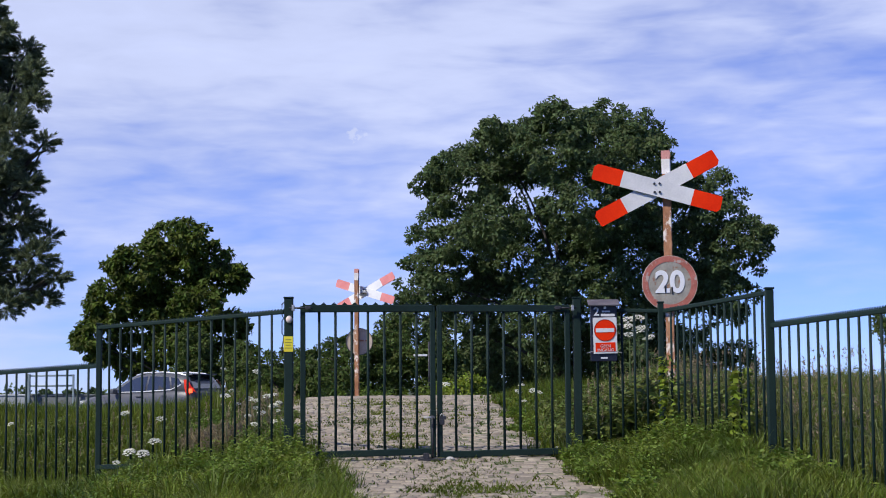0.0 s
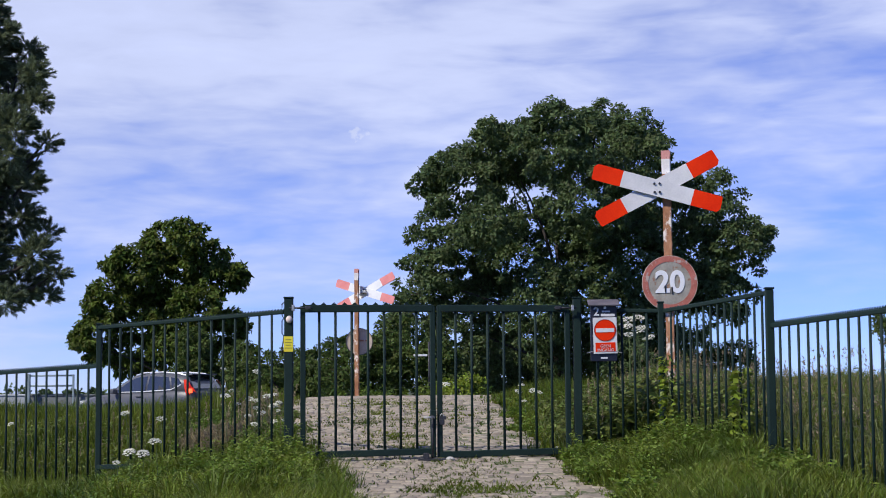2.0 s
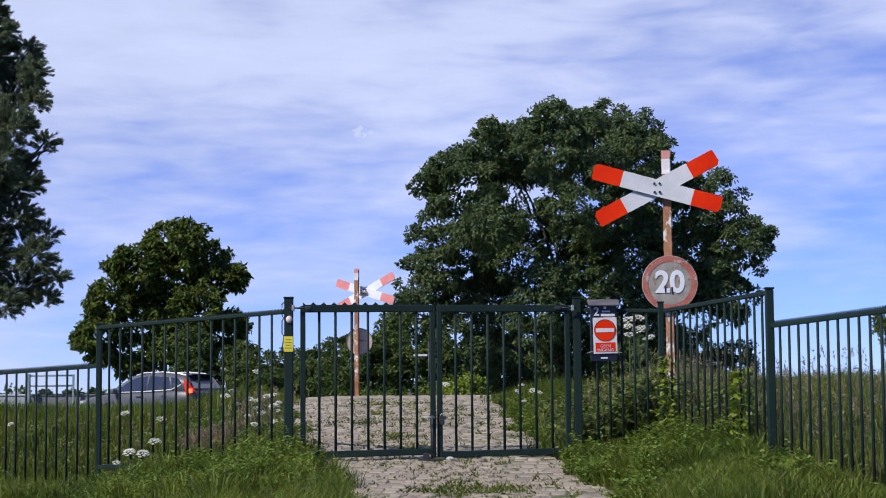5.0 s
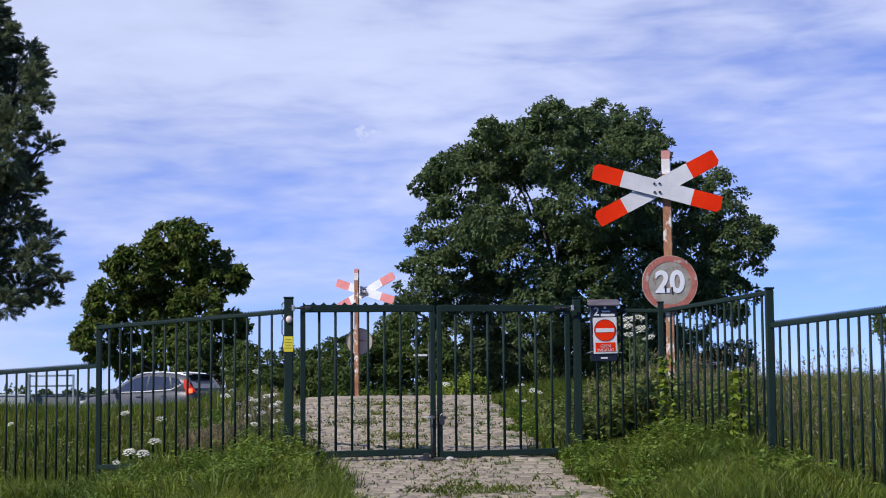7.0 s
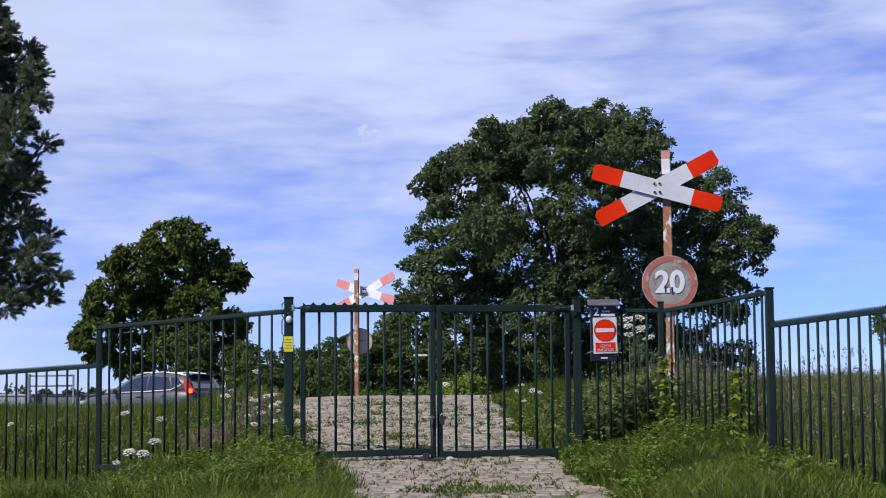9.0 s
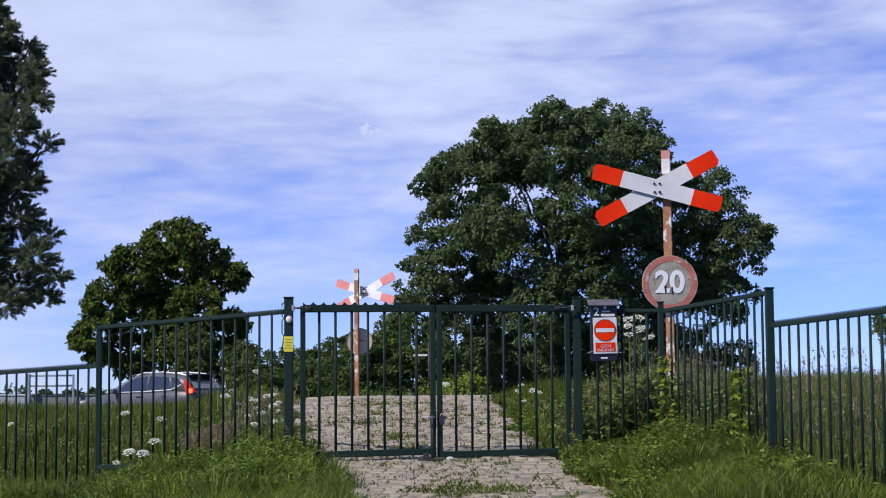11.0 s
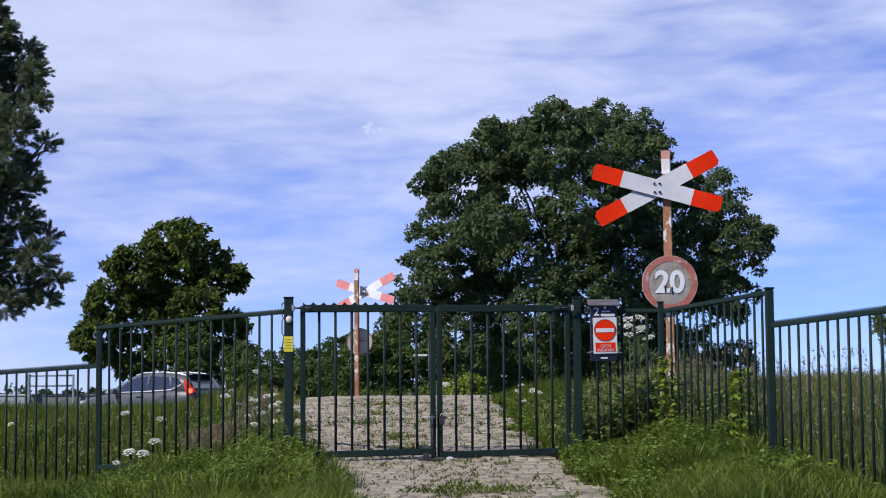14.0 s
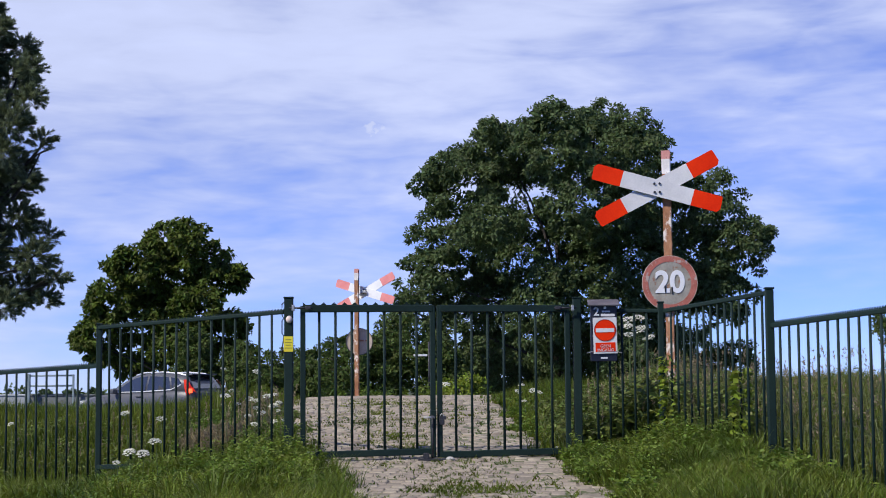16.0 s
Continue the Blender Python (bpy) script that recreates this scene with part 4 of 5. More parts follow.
# boughs: place of the middle and radius
CROWN_TOP = [(1.40, 45.00, 8.80, 0.45), (0.50, 45.00, 7.85, 0.42), (0.00, 45.00, 7.35, 0.40), (5.60, 45.00, 8.30, 0.45), (2.90, 45.40, 4.55, 0.65), (1.30, 45.40, 4.55, 0.55), (6.60, 45.00, 7.30, 0.45),
             (3.15, 45.00, 8.93, 0.62), (4.00, 45.00, 8.78, 0.52), (5.16, 45.00, 8.52, 0.71), (4.23, 45.00, 8.50, 1.02), (3.07, 45.00, 8.38, 1.11), (1.51, 45.00, 8.27, 0.65), (1.82, 45.00, 8.08, 1.02),
             (5.39, 45.00, 7.92, 0.92), (-0.08, 45.00, 7.34, 0.46), (0.57, 45.00, 7.27, 1.14), (2.27, 45.00, 6.82, 1.26)]
CROWN_MIDDLE = [(3.97, 45.00, 6.81, 1.26), (7.25, 45.00, 6.55, 1.02), (5.67, 45.00, 6.45, 1.23), (1.29, 43.60, 5.92, 0.83), (8.44, 45.00, 5.81, 0.52), (0.17, 45.00, 5.83, 1.02), 
                (3.96, 43.40, 5.50, 0.89), (8.04, 45.00, 5.46, 0.86), (1.63, 45.00, 5.25, 1.00), (3.48, 45.00, 5.18, 0.95)]
CROWN_LOW = [(7.20, 45.30, 4.50, 0.70), (3.75, 45.60, 4.35, 0.60), (5.18, 45.00, 4.94, 1.23), (6.75, 45.00, 4.93, 1.14), (-0.35, 45.00, 4.64, 0.89), (7.55, 45.00, 3.99, 0.86), (0.93, 45.00, 3.82, 1.08), (2.62, 45.00, 3.57, 1.02), (-0.77, 45.00, 3.60, 0.86),
             (4.54, 45.00, 3.48, 1.08), (6.07, 45.00, 3.31, 1.02), (0.22, 45.00, 2.59, 0.95), (3.37, 45.00, 2.34, 0.95), (1.75, 45.00, 2.27, 0.95), (4.98, 45.00, 2.17, 0.86)]
LEFT = [(-13.00, 60.00, 3.45, 0.45), (-12.69, 60.00, 4.57, 0.45), (-11.97, 60.00, 6.20, 0.40), (-10.74, 60.00, 7.15, 0.42), (-7.50, 60.00, 5.90, 0.45), (-12.40, 60.00, 2.90, 0.55),
        (-9.96, 60.00, 6.97, 0.90), (-9.24, 60.00, 7.32, 0.62), (-8.56, 60.00, 6.34, 0.82), (-11.19, 60.00, 6.16, 0.98), (-9.95, 60.00, 5.57, 1.19), (-7.90, 60.00, 5.76, 0.70), (-12.00, 60.00, 4.97, 0.94), (-10.56, 60.00, 4.30, 1.19),
        (-8.92, 60.00, 4.53, 1.11), (-7.94, 60.00, 4.01, 0.78), (-12.57, 60.00, 3.78, 0.74), (-11.21, 60.00, 2.95, 0.90), (-9.53, 60.00, 3.10, 1.03), (-8.14, 60.00, 2.89, 0.82)]
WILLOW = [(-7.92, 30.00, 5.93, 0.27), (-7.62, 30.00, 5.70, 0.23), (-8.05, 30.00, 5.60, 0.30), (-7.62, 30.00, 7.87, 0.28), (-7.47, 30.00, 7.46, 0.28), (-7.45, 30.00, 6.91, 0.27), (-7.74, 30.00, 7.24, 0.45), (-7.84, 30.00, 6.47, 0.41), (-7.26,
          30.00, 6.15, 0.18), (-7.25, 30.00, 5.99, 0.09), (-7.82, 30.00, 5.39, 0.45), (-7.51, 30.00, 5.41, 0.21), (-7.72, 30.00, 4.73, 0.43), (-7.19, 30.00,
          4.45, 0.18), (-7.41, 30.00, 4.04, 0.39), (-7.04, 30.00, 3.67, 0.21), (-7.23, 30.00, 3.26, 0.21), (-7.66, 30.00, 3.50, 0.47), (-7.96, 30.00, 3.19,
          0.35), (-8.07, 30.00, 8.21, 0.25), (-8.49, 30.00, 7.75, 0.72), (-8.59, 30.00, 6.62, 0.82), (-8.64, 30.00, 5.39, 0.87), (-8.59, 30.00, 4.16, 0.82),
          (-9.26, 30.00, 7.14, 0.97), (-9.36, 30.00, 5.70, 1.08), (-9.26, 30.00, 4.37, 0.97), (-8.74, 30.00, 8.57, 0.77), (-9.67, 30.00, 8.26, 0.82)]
build_tree("big_tree", at_ground(2.926, 45.5), CROWN_TOP + CROWN_MIDDLE + CROWN_LOW, 3.0, LEAF_BIG, "large dark green broad-crowned tree behind the crossing", leaf=(0.115, 0.029), per=76, density=74, tuft_r=0.24, inner=0.18, wind="big", trim=0.04)
build_tree("small_tree", at_ground(-10.218, 60.5), LEFT, 2.0, LEAF_LEFT, "rounded green chestnut tree behind the parked car", leaf=(0.20, 0.046), per=52, density=54, tuft_r=0.28, trunk_r=0.2, droop=0.5, inner=0.16, wind="small", trim=0.08)
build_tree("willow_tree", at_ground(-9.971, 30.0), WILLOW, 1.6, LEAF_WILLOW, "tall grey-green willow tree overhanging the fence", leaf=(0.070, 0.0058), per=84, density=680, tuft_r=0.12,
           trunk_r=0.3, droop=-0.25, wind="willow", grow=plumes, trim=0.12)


def bush(clumps, mat, label, leaf=(0.09, 0.024), density=120.0, per=60):
    c0 = clumps[len(clumps) // 2]
    return build_tree("bush", at_ground(c0[0], c0[1]), clumps, 0.6, mat, label, leaf, per, density, 0.19, 0.06, 0.1, 0.2, 0.9, None, "bush", 0.3)


bush([(-4.62, 41.00, 1.95, 0.70), (-4.02, 42.00, 2.05, 0.72), (-3.15, 41.00, 2.00, 0.74), (-2.51, 42.00, 2.38, 0.70), (-1.90, 41.00, 2.31, 0.70), (-2.67, 40.00, 1.76, 0.55), (-3.49, 40.00, 1.70, 0.55), (-4.30, 40.00, 1.63, 0.55)], LEAF_BUSH, "dark green hedge bush behind the far sign")
bush([(-1.37, 42.00, 2.32, 0.78), (-0.78, 41.00, 2.09, 0.78), (-1.25, 43.00, 2.93, 0.65), (-1.76, 41.00, 1.61, 0.48), (-0.22, 41.00, 2.02, 0.78)], LEAF_BUSH, "dark green bush beside the path")
bush([(0.74, 49.00, 2.09, 0.84), (1.70, 48.00, 1.91, 0.85), (2.74, 49.00, 2.16, 0.90), (3.67, 48.00, 1.90, 0.82), (1.27, 50.00, 2.78, 0.85), (2.47, 50.00, 2.94, 0.85)], LEAF_BIG, "dense dark undergrowth below the large tree")
bush([(4.56, 47.00, 2.20, 0.96), (5.53, 47.00, 2.36, 0.96), (6.48, 47.00, 2.18, 0.89), (7.44, 47.00, 2.18, 0.87), (8.25, 47.00, 2.33, 0.71)], LEAF_BUSH, "dark green bush behind the rusty post")
bush([(-8.42, 56.00, 3.19, 0.65), (-8.41, 56.00, 2.43, 0.77), (-7.36, 56.00, 2.23, 0.77), (-6.79, 56.00, 2.61, 0.77)], LEAF_BUSH, "green bush beside the car")
bush([(0.34, 34.00, 1.60, 0.23), (0.51, 34.00, 1.77, 0.23), (0.10, 34.00, 1.60, 0.19), (0.62, 34.00, 1.62, 0.2)], VINE, "small bright green shrub at the crest")
bush([(10.79, 40.00, 3.08, 0.36), (10.99, 40.00, 2.74, 0.41), (11.24, 40.00, 2.19, 0.55)], LEAF_BUSH, "leafy shrub at the edge of the bank")


# ---- distant wood along the horizon ----
def far_wood():
    vs, ts, n0 = [], [], 0
    for k in range(90):
        x = -230 + 460 * k / 89 + random.uniform(-3, 3)
        v, t = clump_leaves(random.uniform(1.6, 3.2), 60, 10, 0.6, 0.7, 0.3, 0.7)
        v = v + np.array([x, 330 + random.uniform(-8, 8), 0.7])
        vs.append(v)
        ts.append(t + n0)
        n0 += len(v)
    tagged(new("far_wood", tri_mesh("far_wood", np.concatenate(vs), np.concatenate(ts), FAR_LEAF)), "low green line of distant trees", "wood", kind="stuff")


far_wood()


# ---- grass and weeds ----
def blades(name, xy, height, width, mat, label, lean=0.35, category="grass"):
    """Bent grass blades of five corners, one for each place."""
    n = len(xy)
    z = ground_z(xy[:, 0], xy[:, 1]) - 0.01
    h = height * RNG.uniform(0.5, 1.25, n)
    az = RNG.uniform(0, 2 * math.pi, n)
    bend = lean * RNG.uniform(0.2, 1.3, n) * h
    dirv = np.stack([np.cos(az), np.sin(az), np.zeros(n)], 1)
    saz = RNG.uniform(0, 2 * math.pi, n)
    side = np.stack([np.cos(saz), np.sin(saz), np.zeros(n)], 1) * (width * RNG.uniform(0.6, 1.3, n))[:, None]
    p = np.stack([xy[:, 0], xy[:, 1], z], 1)
    mid = p + dirv * (bend * 0.35)[:, None] + np.stack([np.zeros(n), np.zeros(n), h * 0.6], 1)
    tip = p + dirv * bend[:, None] + np.stack([np.zeros(n), np.zeros(n), h], 1)
    v = np.stack([p - side, p + side, mid + side * 0.8, mid - side * 0.8, tip], 1).reshape(-1, 3)
    b = np.arange(n)[:, None] * 5
    t = np.concatenate([b + [0, 1, 2], b + [0, 2, 3], b + [3, 2, 4]], 0)
    return tagged(new(name, tri_mesh(name, v, t, mat)), label, category, kind="stuff")


def scatter(n, x0, x1, y0, y1, keep=None):
    xy = np.stack([RNG.uniform(x0, x1, n), RNG.uniform(y0, y1, n)], 1)
    l, r = path_edges(xy[:, 1])
    edge = 0.12 * np.sin(xy[:, 1] * 4.0) + 0.08 * np.sin(xy[:, 1] * 11.0)
    off = (xy[:, 0] < l + edge) | (xy[:, 0] > r - edge)
    patch = np.sin(xy[:, 0] * 2.3 + 1.7 * np.sin(xy[:, 1] * 1.1)) * np.sin(xy[:, 1] * 1.9 + xy[:, 0]) > -0.75
    ok = off & (patch | (RNG.random(n) > 0.55))
    if keep is not None:
        ok &= keep(xy[:, 0], xy[:, 1])
    return xy[ok]


def tall_by_place(xy, low, high):
    k = 0.5 + 0.5 * np.sin(xy[:, 0] * 1.7 + 2.0 * np.sin(xy[:, 1] * 0.9)) * np.sin(xy[:, 1] * 1.3)
    l, r = path_edges(xy[:, 1])
    off = np.maximum(np.maximum(l - xy[:, 0], xy[:, 0] - r), 0)
    trodden = np.where(xy[:, 1] > 14.5, 0.35 + 0.65 * np.clip(off / 0.8, 0, 1), 1.0)
    return (low + (high - low) * k) * trodden


def behind(x, y):
    """Beyond the fence and gate line, seen from the path's foot."""
    line = np.interp(x, [-7.0, -4.4, -3.17, -1.37, 1.9, 1.93, 2.46, 2.93, 3.4], [18.6, 16.3, 15.2, 14.1, 14.4, 14.26, 12.41, 10.9, 9.4])
    return y > line + 0.06


def before(x, y):
    return ~behind(x, y + 0.12)


g = scatter(170000, -6.5, 5.0, 10.5, 16.0, before)
blades("grass", g, tall_by_place(g, 0.09, 0.25), 0.0036, GRASS, "lush green grass on the banks", 0.85)
g = scatter(190000, -8.5, 6.5, 11.0, 22.0, behind)
blades("grass", g, tall_by_place(g, 0.16, 0.34), 0.0045, SHADED_GRASS, "long green grass behind the fence", 0.4)
g = scatter(22000, -16, 14, 21.0, 34.0)
blades("grass", g, tall_by_place(g, 0.12, 0.28), 0.009, GRASS, "long grass beside the railway hump", 0.4)
g = scatter(26000, 2.0, 7.0, 11.0, 20.0, behind)
blades("tall_grass", g, tall_by_place(g, 0.2, 0.36), 0.003, TALL_GRASS, "tall seeding grass behind the fence", 0.25)
g = scatter(1300, -9, -1.8, 14.5, 19.5, behind)
blades("tall_grass", g, tall_by_place(g, 0.28, 0.46), 0.003, TALL_GRASS, "tall dry grass behind the fence", 0.25)


def seed_stalks(xy, height, label):
    """Thin stalks with loose seed heads."""
    n = len(xy)
    z = ground_z(xy[:, 0], xy[:, 1])
    h = height * RNG.uniform(0.7, 1.2, n)
    az = RNG.uniform(0, 2 * math.pi, n)
    p = np.stack([xy[:, 0], xy[:, 1], z - 0.02], 1)
    q = p + np.stack([0.16 * h * np.cos(az), 0.16 * h * np.sin(az), h], 1)
    s = np.array([0.0022, 0, 0])
    sv = np.stack([p - s, p + s, q], 1).reshape(-1, 3)
    k = 12
    t = RNG.uniform(0.80, 1.0, (n, k))[:, :, None]
    pos = (p[:, None] + (q - p)[:, None] * t).reshape(-1, 3)
    v, tr = leaf_arrays(pos, np.repeat(unit(q - p), k, 0) + 0.5 * RNG.normal(size=(n * k, 3)), 0.035, 0.005, 0.1, 0.3)
    st = np.arange(3 * n).reshape(-1, 3) + len(v)
    return tagged(new("seed_stalks", tri_mesh("seed_stalks", np.concatenate([v, sv]), np.concatenate([tr, st]), SEED)), label, "grass", kind="stuff")


seed_stalks(scatter(600, 2.0, 6.0, 11.2, 17.0, behind), 0.52, "brown seeding grass stalks behind the fence")
seed_stalks(scatter(110, 1.3, 2.4, 13.5, 17.0, behind), 0.52, "brown dry stalks among the weeds")
seed_stalks(scatter(90, -2.0, -1.4, 14.2, 16.0, behind), 0.5, "brown dry stalks beside the gate post")
seed_stalks(scatter(260, -2.35, -1.85, 14.55, 15.3, behind), 0.34, "patch of dry brown grass by the fence")
seed_stalks(scatter(120, -7.0, -1.6, 14.6, 18.0, behind), 0.46, "brown seeding grass stalks on the bank")


def weeds(name, xy, height, leaf, mat, label, per=14):
    """Stalks with broad leaves up their length."""
    n = len(xy)
    z = ground_z(xy[:, 0], xy[:, 1])
    h = height * RNG.uniform(0.6, 1.2, n)
    az = RNG.uniform(0, 2 * math.pi, n)
    tilt = np.stack([np.cos(az), np.sin(az)], 1) * (0.25 * h)[:, None]
    t = RNG.random((n, per)) ** 0.8
    pos = np.stack([xy[:, 0, None] + tilt[:, 0, None] * t, xy[:, 1, None] + tilt[:, 1, None] * t, z[:, None] + h[:, None] * t], 2).reshape(-1, 3)
    la = RNG.uniform(0, 2 * math.pi, n * per)
    lean = np.stack([np.cos(la), np.sin(la), np.full(n * per, 0.15)], 1)
    v, tr = leaf_arrays(pos, lean, leaf, leaf * 0.28, 0.2, 0.5)
    p = np.stack([xy[:, 0], xy[:, 1], z - 0.02], 1)
    q = np.stack([xy[:, 0] + tilt[:, 0], xy[:, 1] + tilt[:, 1], z + h], 1)
    s = np.array([0.004, 0, 0])
    sv = np.stack([p - s, p + s, q], 1).reshape(-1, 3)
    st = np.arange(3 * n).reshape(-1, 3) + len(v)
    return tagged(new(name, tri_mesh(name, np.concatenate([v, sv]), np.concatenate([tr, st]), mat)), label, "weeds", kind="stuff")


w = scatter(500, -5.5, -0.9, 12.0, 16.0, before)
weeds("weeds", w, tall_by_place(w, 0.08, 0.24), 0.033, WEED, "broad-leaved green weeds on the bank", 18)
w = scatter(600, -2.0, -1.02, 12.6, 13.98, before)
weeds("weeds", w, tall_by_place(w, 0.10, 0.28), 0.032, WEED, "bushy bright weeds at the gate post foot", 26)
w = scatter(500, 0.95, 1.7, 12.9, 14.2, before)
weeds("weeds", w, tall_by_place(w, 0.10, 0.28), 0.036, WEED, "bushy bright weeds beside the path", 26)
g = scatter(6500, 1.2, 2.5, 12.4, 13.9, before)
blades("grass", g, tall_by_place(g, 0.16, 0.32), 0.004, GRASS, "mound of long arching grass", 1.1)
w = scatter(3000, -6.0, 4.0, 11.3, 16.0, before)
weeds("clover", w, tall_by_place(w, 0.03, 0.11), 0.026, WEED, "low clover and small weeds in the grass", 9)
w = scatter(1500, -6.5, -1.0, 14.0, 18.5, behind)
weeds("weeds", w, tall_by_place(w, 0.16, 0.36), 0.042, NETTLE, "green weeds behind the fence", 16)
w = scatter(2300, 1.0, 2.6, 13.0, 17.5, behind)
weeds("weeds", w, tall_by_place(w, 0.18, 0.46), 0.046, NETTLE, "dense nettle-like weeds behind the fence", 26)
w = scatter(3500, 0.9, 3.0, 13.0, 18.0, behind)
blades("tall_grass", w, tall_by_place(w, 0.2, 0.48), 0.0035, TALL_GRASS, "dry grass among the weeds", 0.35)
w = scatter(110, 1.15, 2.0, 14.45, 15.2, behind)
weeds("dock_leaves", w, tall_by_place(w, 0.25, 0.5), 0.15, NETTLE, "large dark dock leaves behind the fence", 7)
w = scatter(420, 1.2, 2.1, 14.5, 15.6, behind)
weeds("nettles", w, tall_by_place(w, 0.38, 0.60), 0.05, NETTLE, "tall leafy nettles round the notice box", 26)
w = scatter(600, 1.0, 3.0, 11.0, 14.4, before)
weeds("weeds", w, tall_by_place(w, 0.08, 0.16), 0.045, WEED, "green weeds at the fence foot", 9)


crest = np.stack([RNG.uniform(-2.7, 0.9, 150), RNG.uniform(33.7, 34.8, 150)], 1)
crest = crest[np.sin(crest[:, 0] * 4.1) * np.sin(crest[:, 0] * 9.7 + 1.0) > -0.25]
weeds("weeds", crest, RNG.uniform(0.10, 0.36, len(crest)), 0.075, WEED, "ragged green weeds at the far end of the bricks", 18)


def clumped(x, y):
    """Uneven clumps about half a metre across, on the near side."""
    return before(x, y) & (np.sin(x * 5.1 + 1.3 * np.sin(y * 3.7)) * np.sin(y * 4.3 + 1.1 * np.sin(x * 2.9)) > 0.05)


w = scatter(2600, 0.9, 3.1, 11.2, 14.3, clumped)
weeds("weeds", w, tall_by_place(w, 0.09, 0.26), 0.048, WEED, "leafy green weed clumps on the bank", 20)
w = scatter(1500, -3.0, -0.9, 12.0, 15.0, clumped)
weeds("weeds", w, tall_by_place(w, 0.09, 0.24), 0.042, WEED, "leafy green weed clumps on the bank", 18)
w = scatter(1000, 2.1, 5.5, 11.2, 16.5, behind)
weeds("weeds", w, tall_by_place(w, 0.15, 0.38), 0.034, NETTLE, "green weeds among tall grass behind the fence", 18)
w = scatter(800, -2.5, -1.25, 14.0, 17.0, behind)
weeds("weeds", w, tall_by_place(w, 0.18, 0.42), 0.042, WEED, "tall green weeds beside the gate post", 18)
w = scatter(700, 0.6, 1.5, 14.6, 19.0)
weeds("weeds", w, tall_by_place(w, 0.10, 0.26), 0.045, WEED, "green weeds along the path edge", 16)


def tussocks(n, x0, x1, y0, y1, keep, low, high, label, mat, per=70, spread=0.09, width=0.0042):
    """Separate tufts of long arching blades that start close together and fan outward."""
    mid = scatter(n, x0, x1, y0, y1, keep)
    n = len(mid)
    size = RNG.uniform(low, high, n)
    az = RNG.uniform(0, 2 * math.pi, (n, per))
    rad = np.sqrt(RNG.random((n, per))) * spread
    out = np.stack([np.cos(az), np.sin(az)], 2)
    xy = (mid[:, None] + out * rad[..., None]).reshape(-1, 2)
    h = (size[:, None] * RNG.uniform(0.55, 1.15, (n, per))).ravel()
    d = np.concatenate([out.reshape(-1, 2), np.zeros((n * per, 1))], 1)
    up = np.stack([np.zeros(n * per), np.zeros(n * per), h], 1)
    fan = (h * (0.15 + 0.75 * (rad / spread).ravel() * RNG.uniform(0.5, 1.2, n * per)))[:, None]
    side = unit(np.cross(d, RNG.normal(size=d.shape) * 0.5 + np.array([0, 0, 1.0]))) * (width * RNG.uniform(0.6, 1.4, n * per))[:, None]
    p = np.concatenate([xy, (ground_z(xy[:, 0], xy[:, 1]) - 0.01)[:, None]], 1)
    a, b, c = p + d * fan * 0.25 + up * 0.45, p + d * fan * 0.6 + up * 0.8, p + d * fan + up * 0.88
    v = np.stack([p - side, p + side, a + side, a - side, b + side * 0.7, b - side * 0.7, c], 1).reshape(-1, 3)
    k = np.arange(n * per)[:, None] * 7
    t = np.concatenate([k + [0, 1, 2], k + [0, 2, 3], k + [3, 2, 4], k + [3, 4, 5], k + [5, 4, 6]], 0)
    return tagged(new("grass_tufts", tri_mesh("grass_tufts", v, t, mat)), label, "grass", kind="stuff")


tussocks(170, -6.0, -1.0, 11.8, 16.0, before, 0.16, 0.34, "lush arching grass tufts on the bank", GRASS)
tussocks(75, 0.95, 3.2, 11.0, 14.3, before, 0.12, 0.27, "lush arching grass tufts on the bank", GRASS)
tussocks(140, -6.0, -1.0, 11.8, 16.0, before, 0.12, 0.26, "darker coarse grass tufts on the bank", SHADED_GRASS, width=0.006)
tussocks(40, 0.95, 3.2, 11.0, 14.3, before, 0.10, 0.20, "darker coarse grass tufts on the bank", SHADED_GRASS, width=0.006)
tussocks(70, 2.2, 5.5, 11.2, 16.5, behind, 0.22, 0.42, "tall pale grass tufts behind the fence", TALL_GRASS, spread=0.12)
for x0, x1, y0, y1, n in ((-3.6, -1.3, 12.4, 14.4, 46), (-1.9, -1.05, 12.5, 13.9, 30), (1.0, 2.6, 12.4, 14.1, 40)):
    mid = scatter(n, x0, x1, y0, y1, before)
    w = (mid[:, None] + RNG.normal(0, 0.055, (len(mid), 14, 2))).reshape(-1, 2)
    tall = np.repeat(RNG.uniform(0.14, 0.34, len(mid)), 14)
    weeds("weeds", w, tall, 0.034, WEED, "rounded leafy green herbs on the bank", 22)


def clover_flowers():
    """Tiny white heads in the short grass."""
    xy = scatter(26, 0.9, 3.2, 11.6, 14.3, before)
    vs, ts, n0 = [], [], 0
    for x, y in xy:
        d = unit(RNG.normal(size=(18, 3)))
        v, t = leaf_arrays(np.array([x, y, float(ground_z(x, y)) + RNG.uniform(0.06, 0.13)]) + d * 0.005, d, 0.008, 0.004, 0.1, 0.3)
        vs.append(v)
        ts.append(t + n0)
        n0 += len(v)
    tagged(new("clover_flowers", tri_mesh("clover_flowers", np.concatenate(vs), np.concatenate(ts), PETAL)), "tiny white clover heads in the grass", "wild flowers", kind="stuff")


clover_flowers()


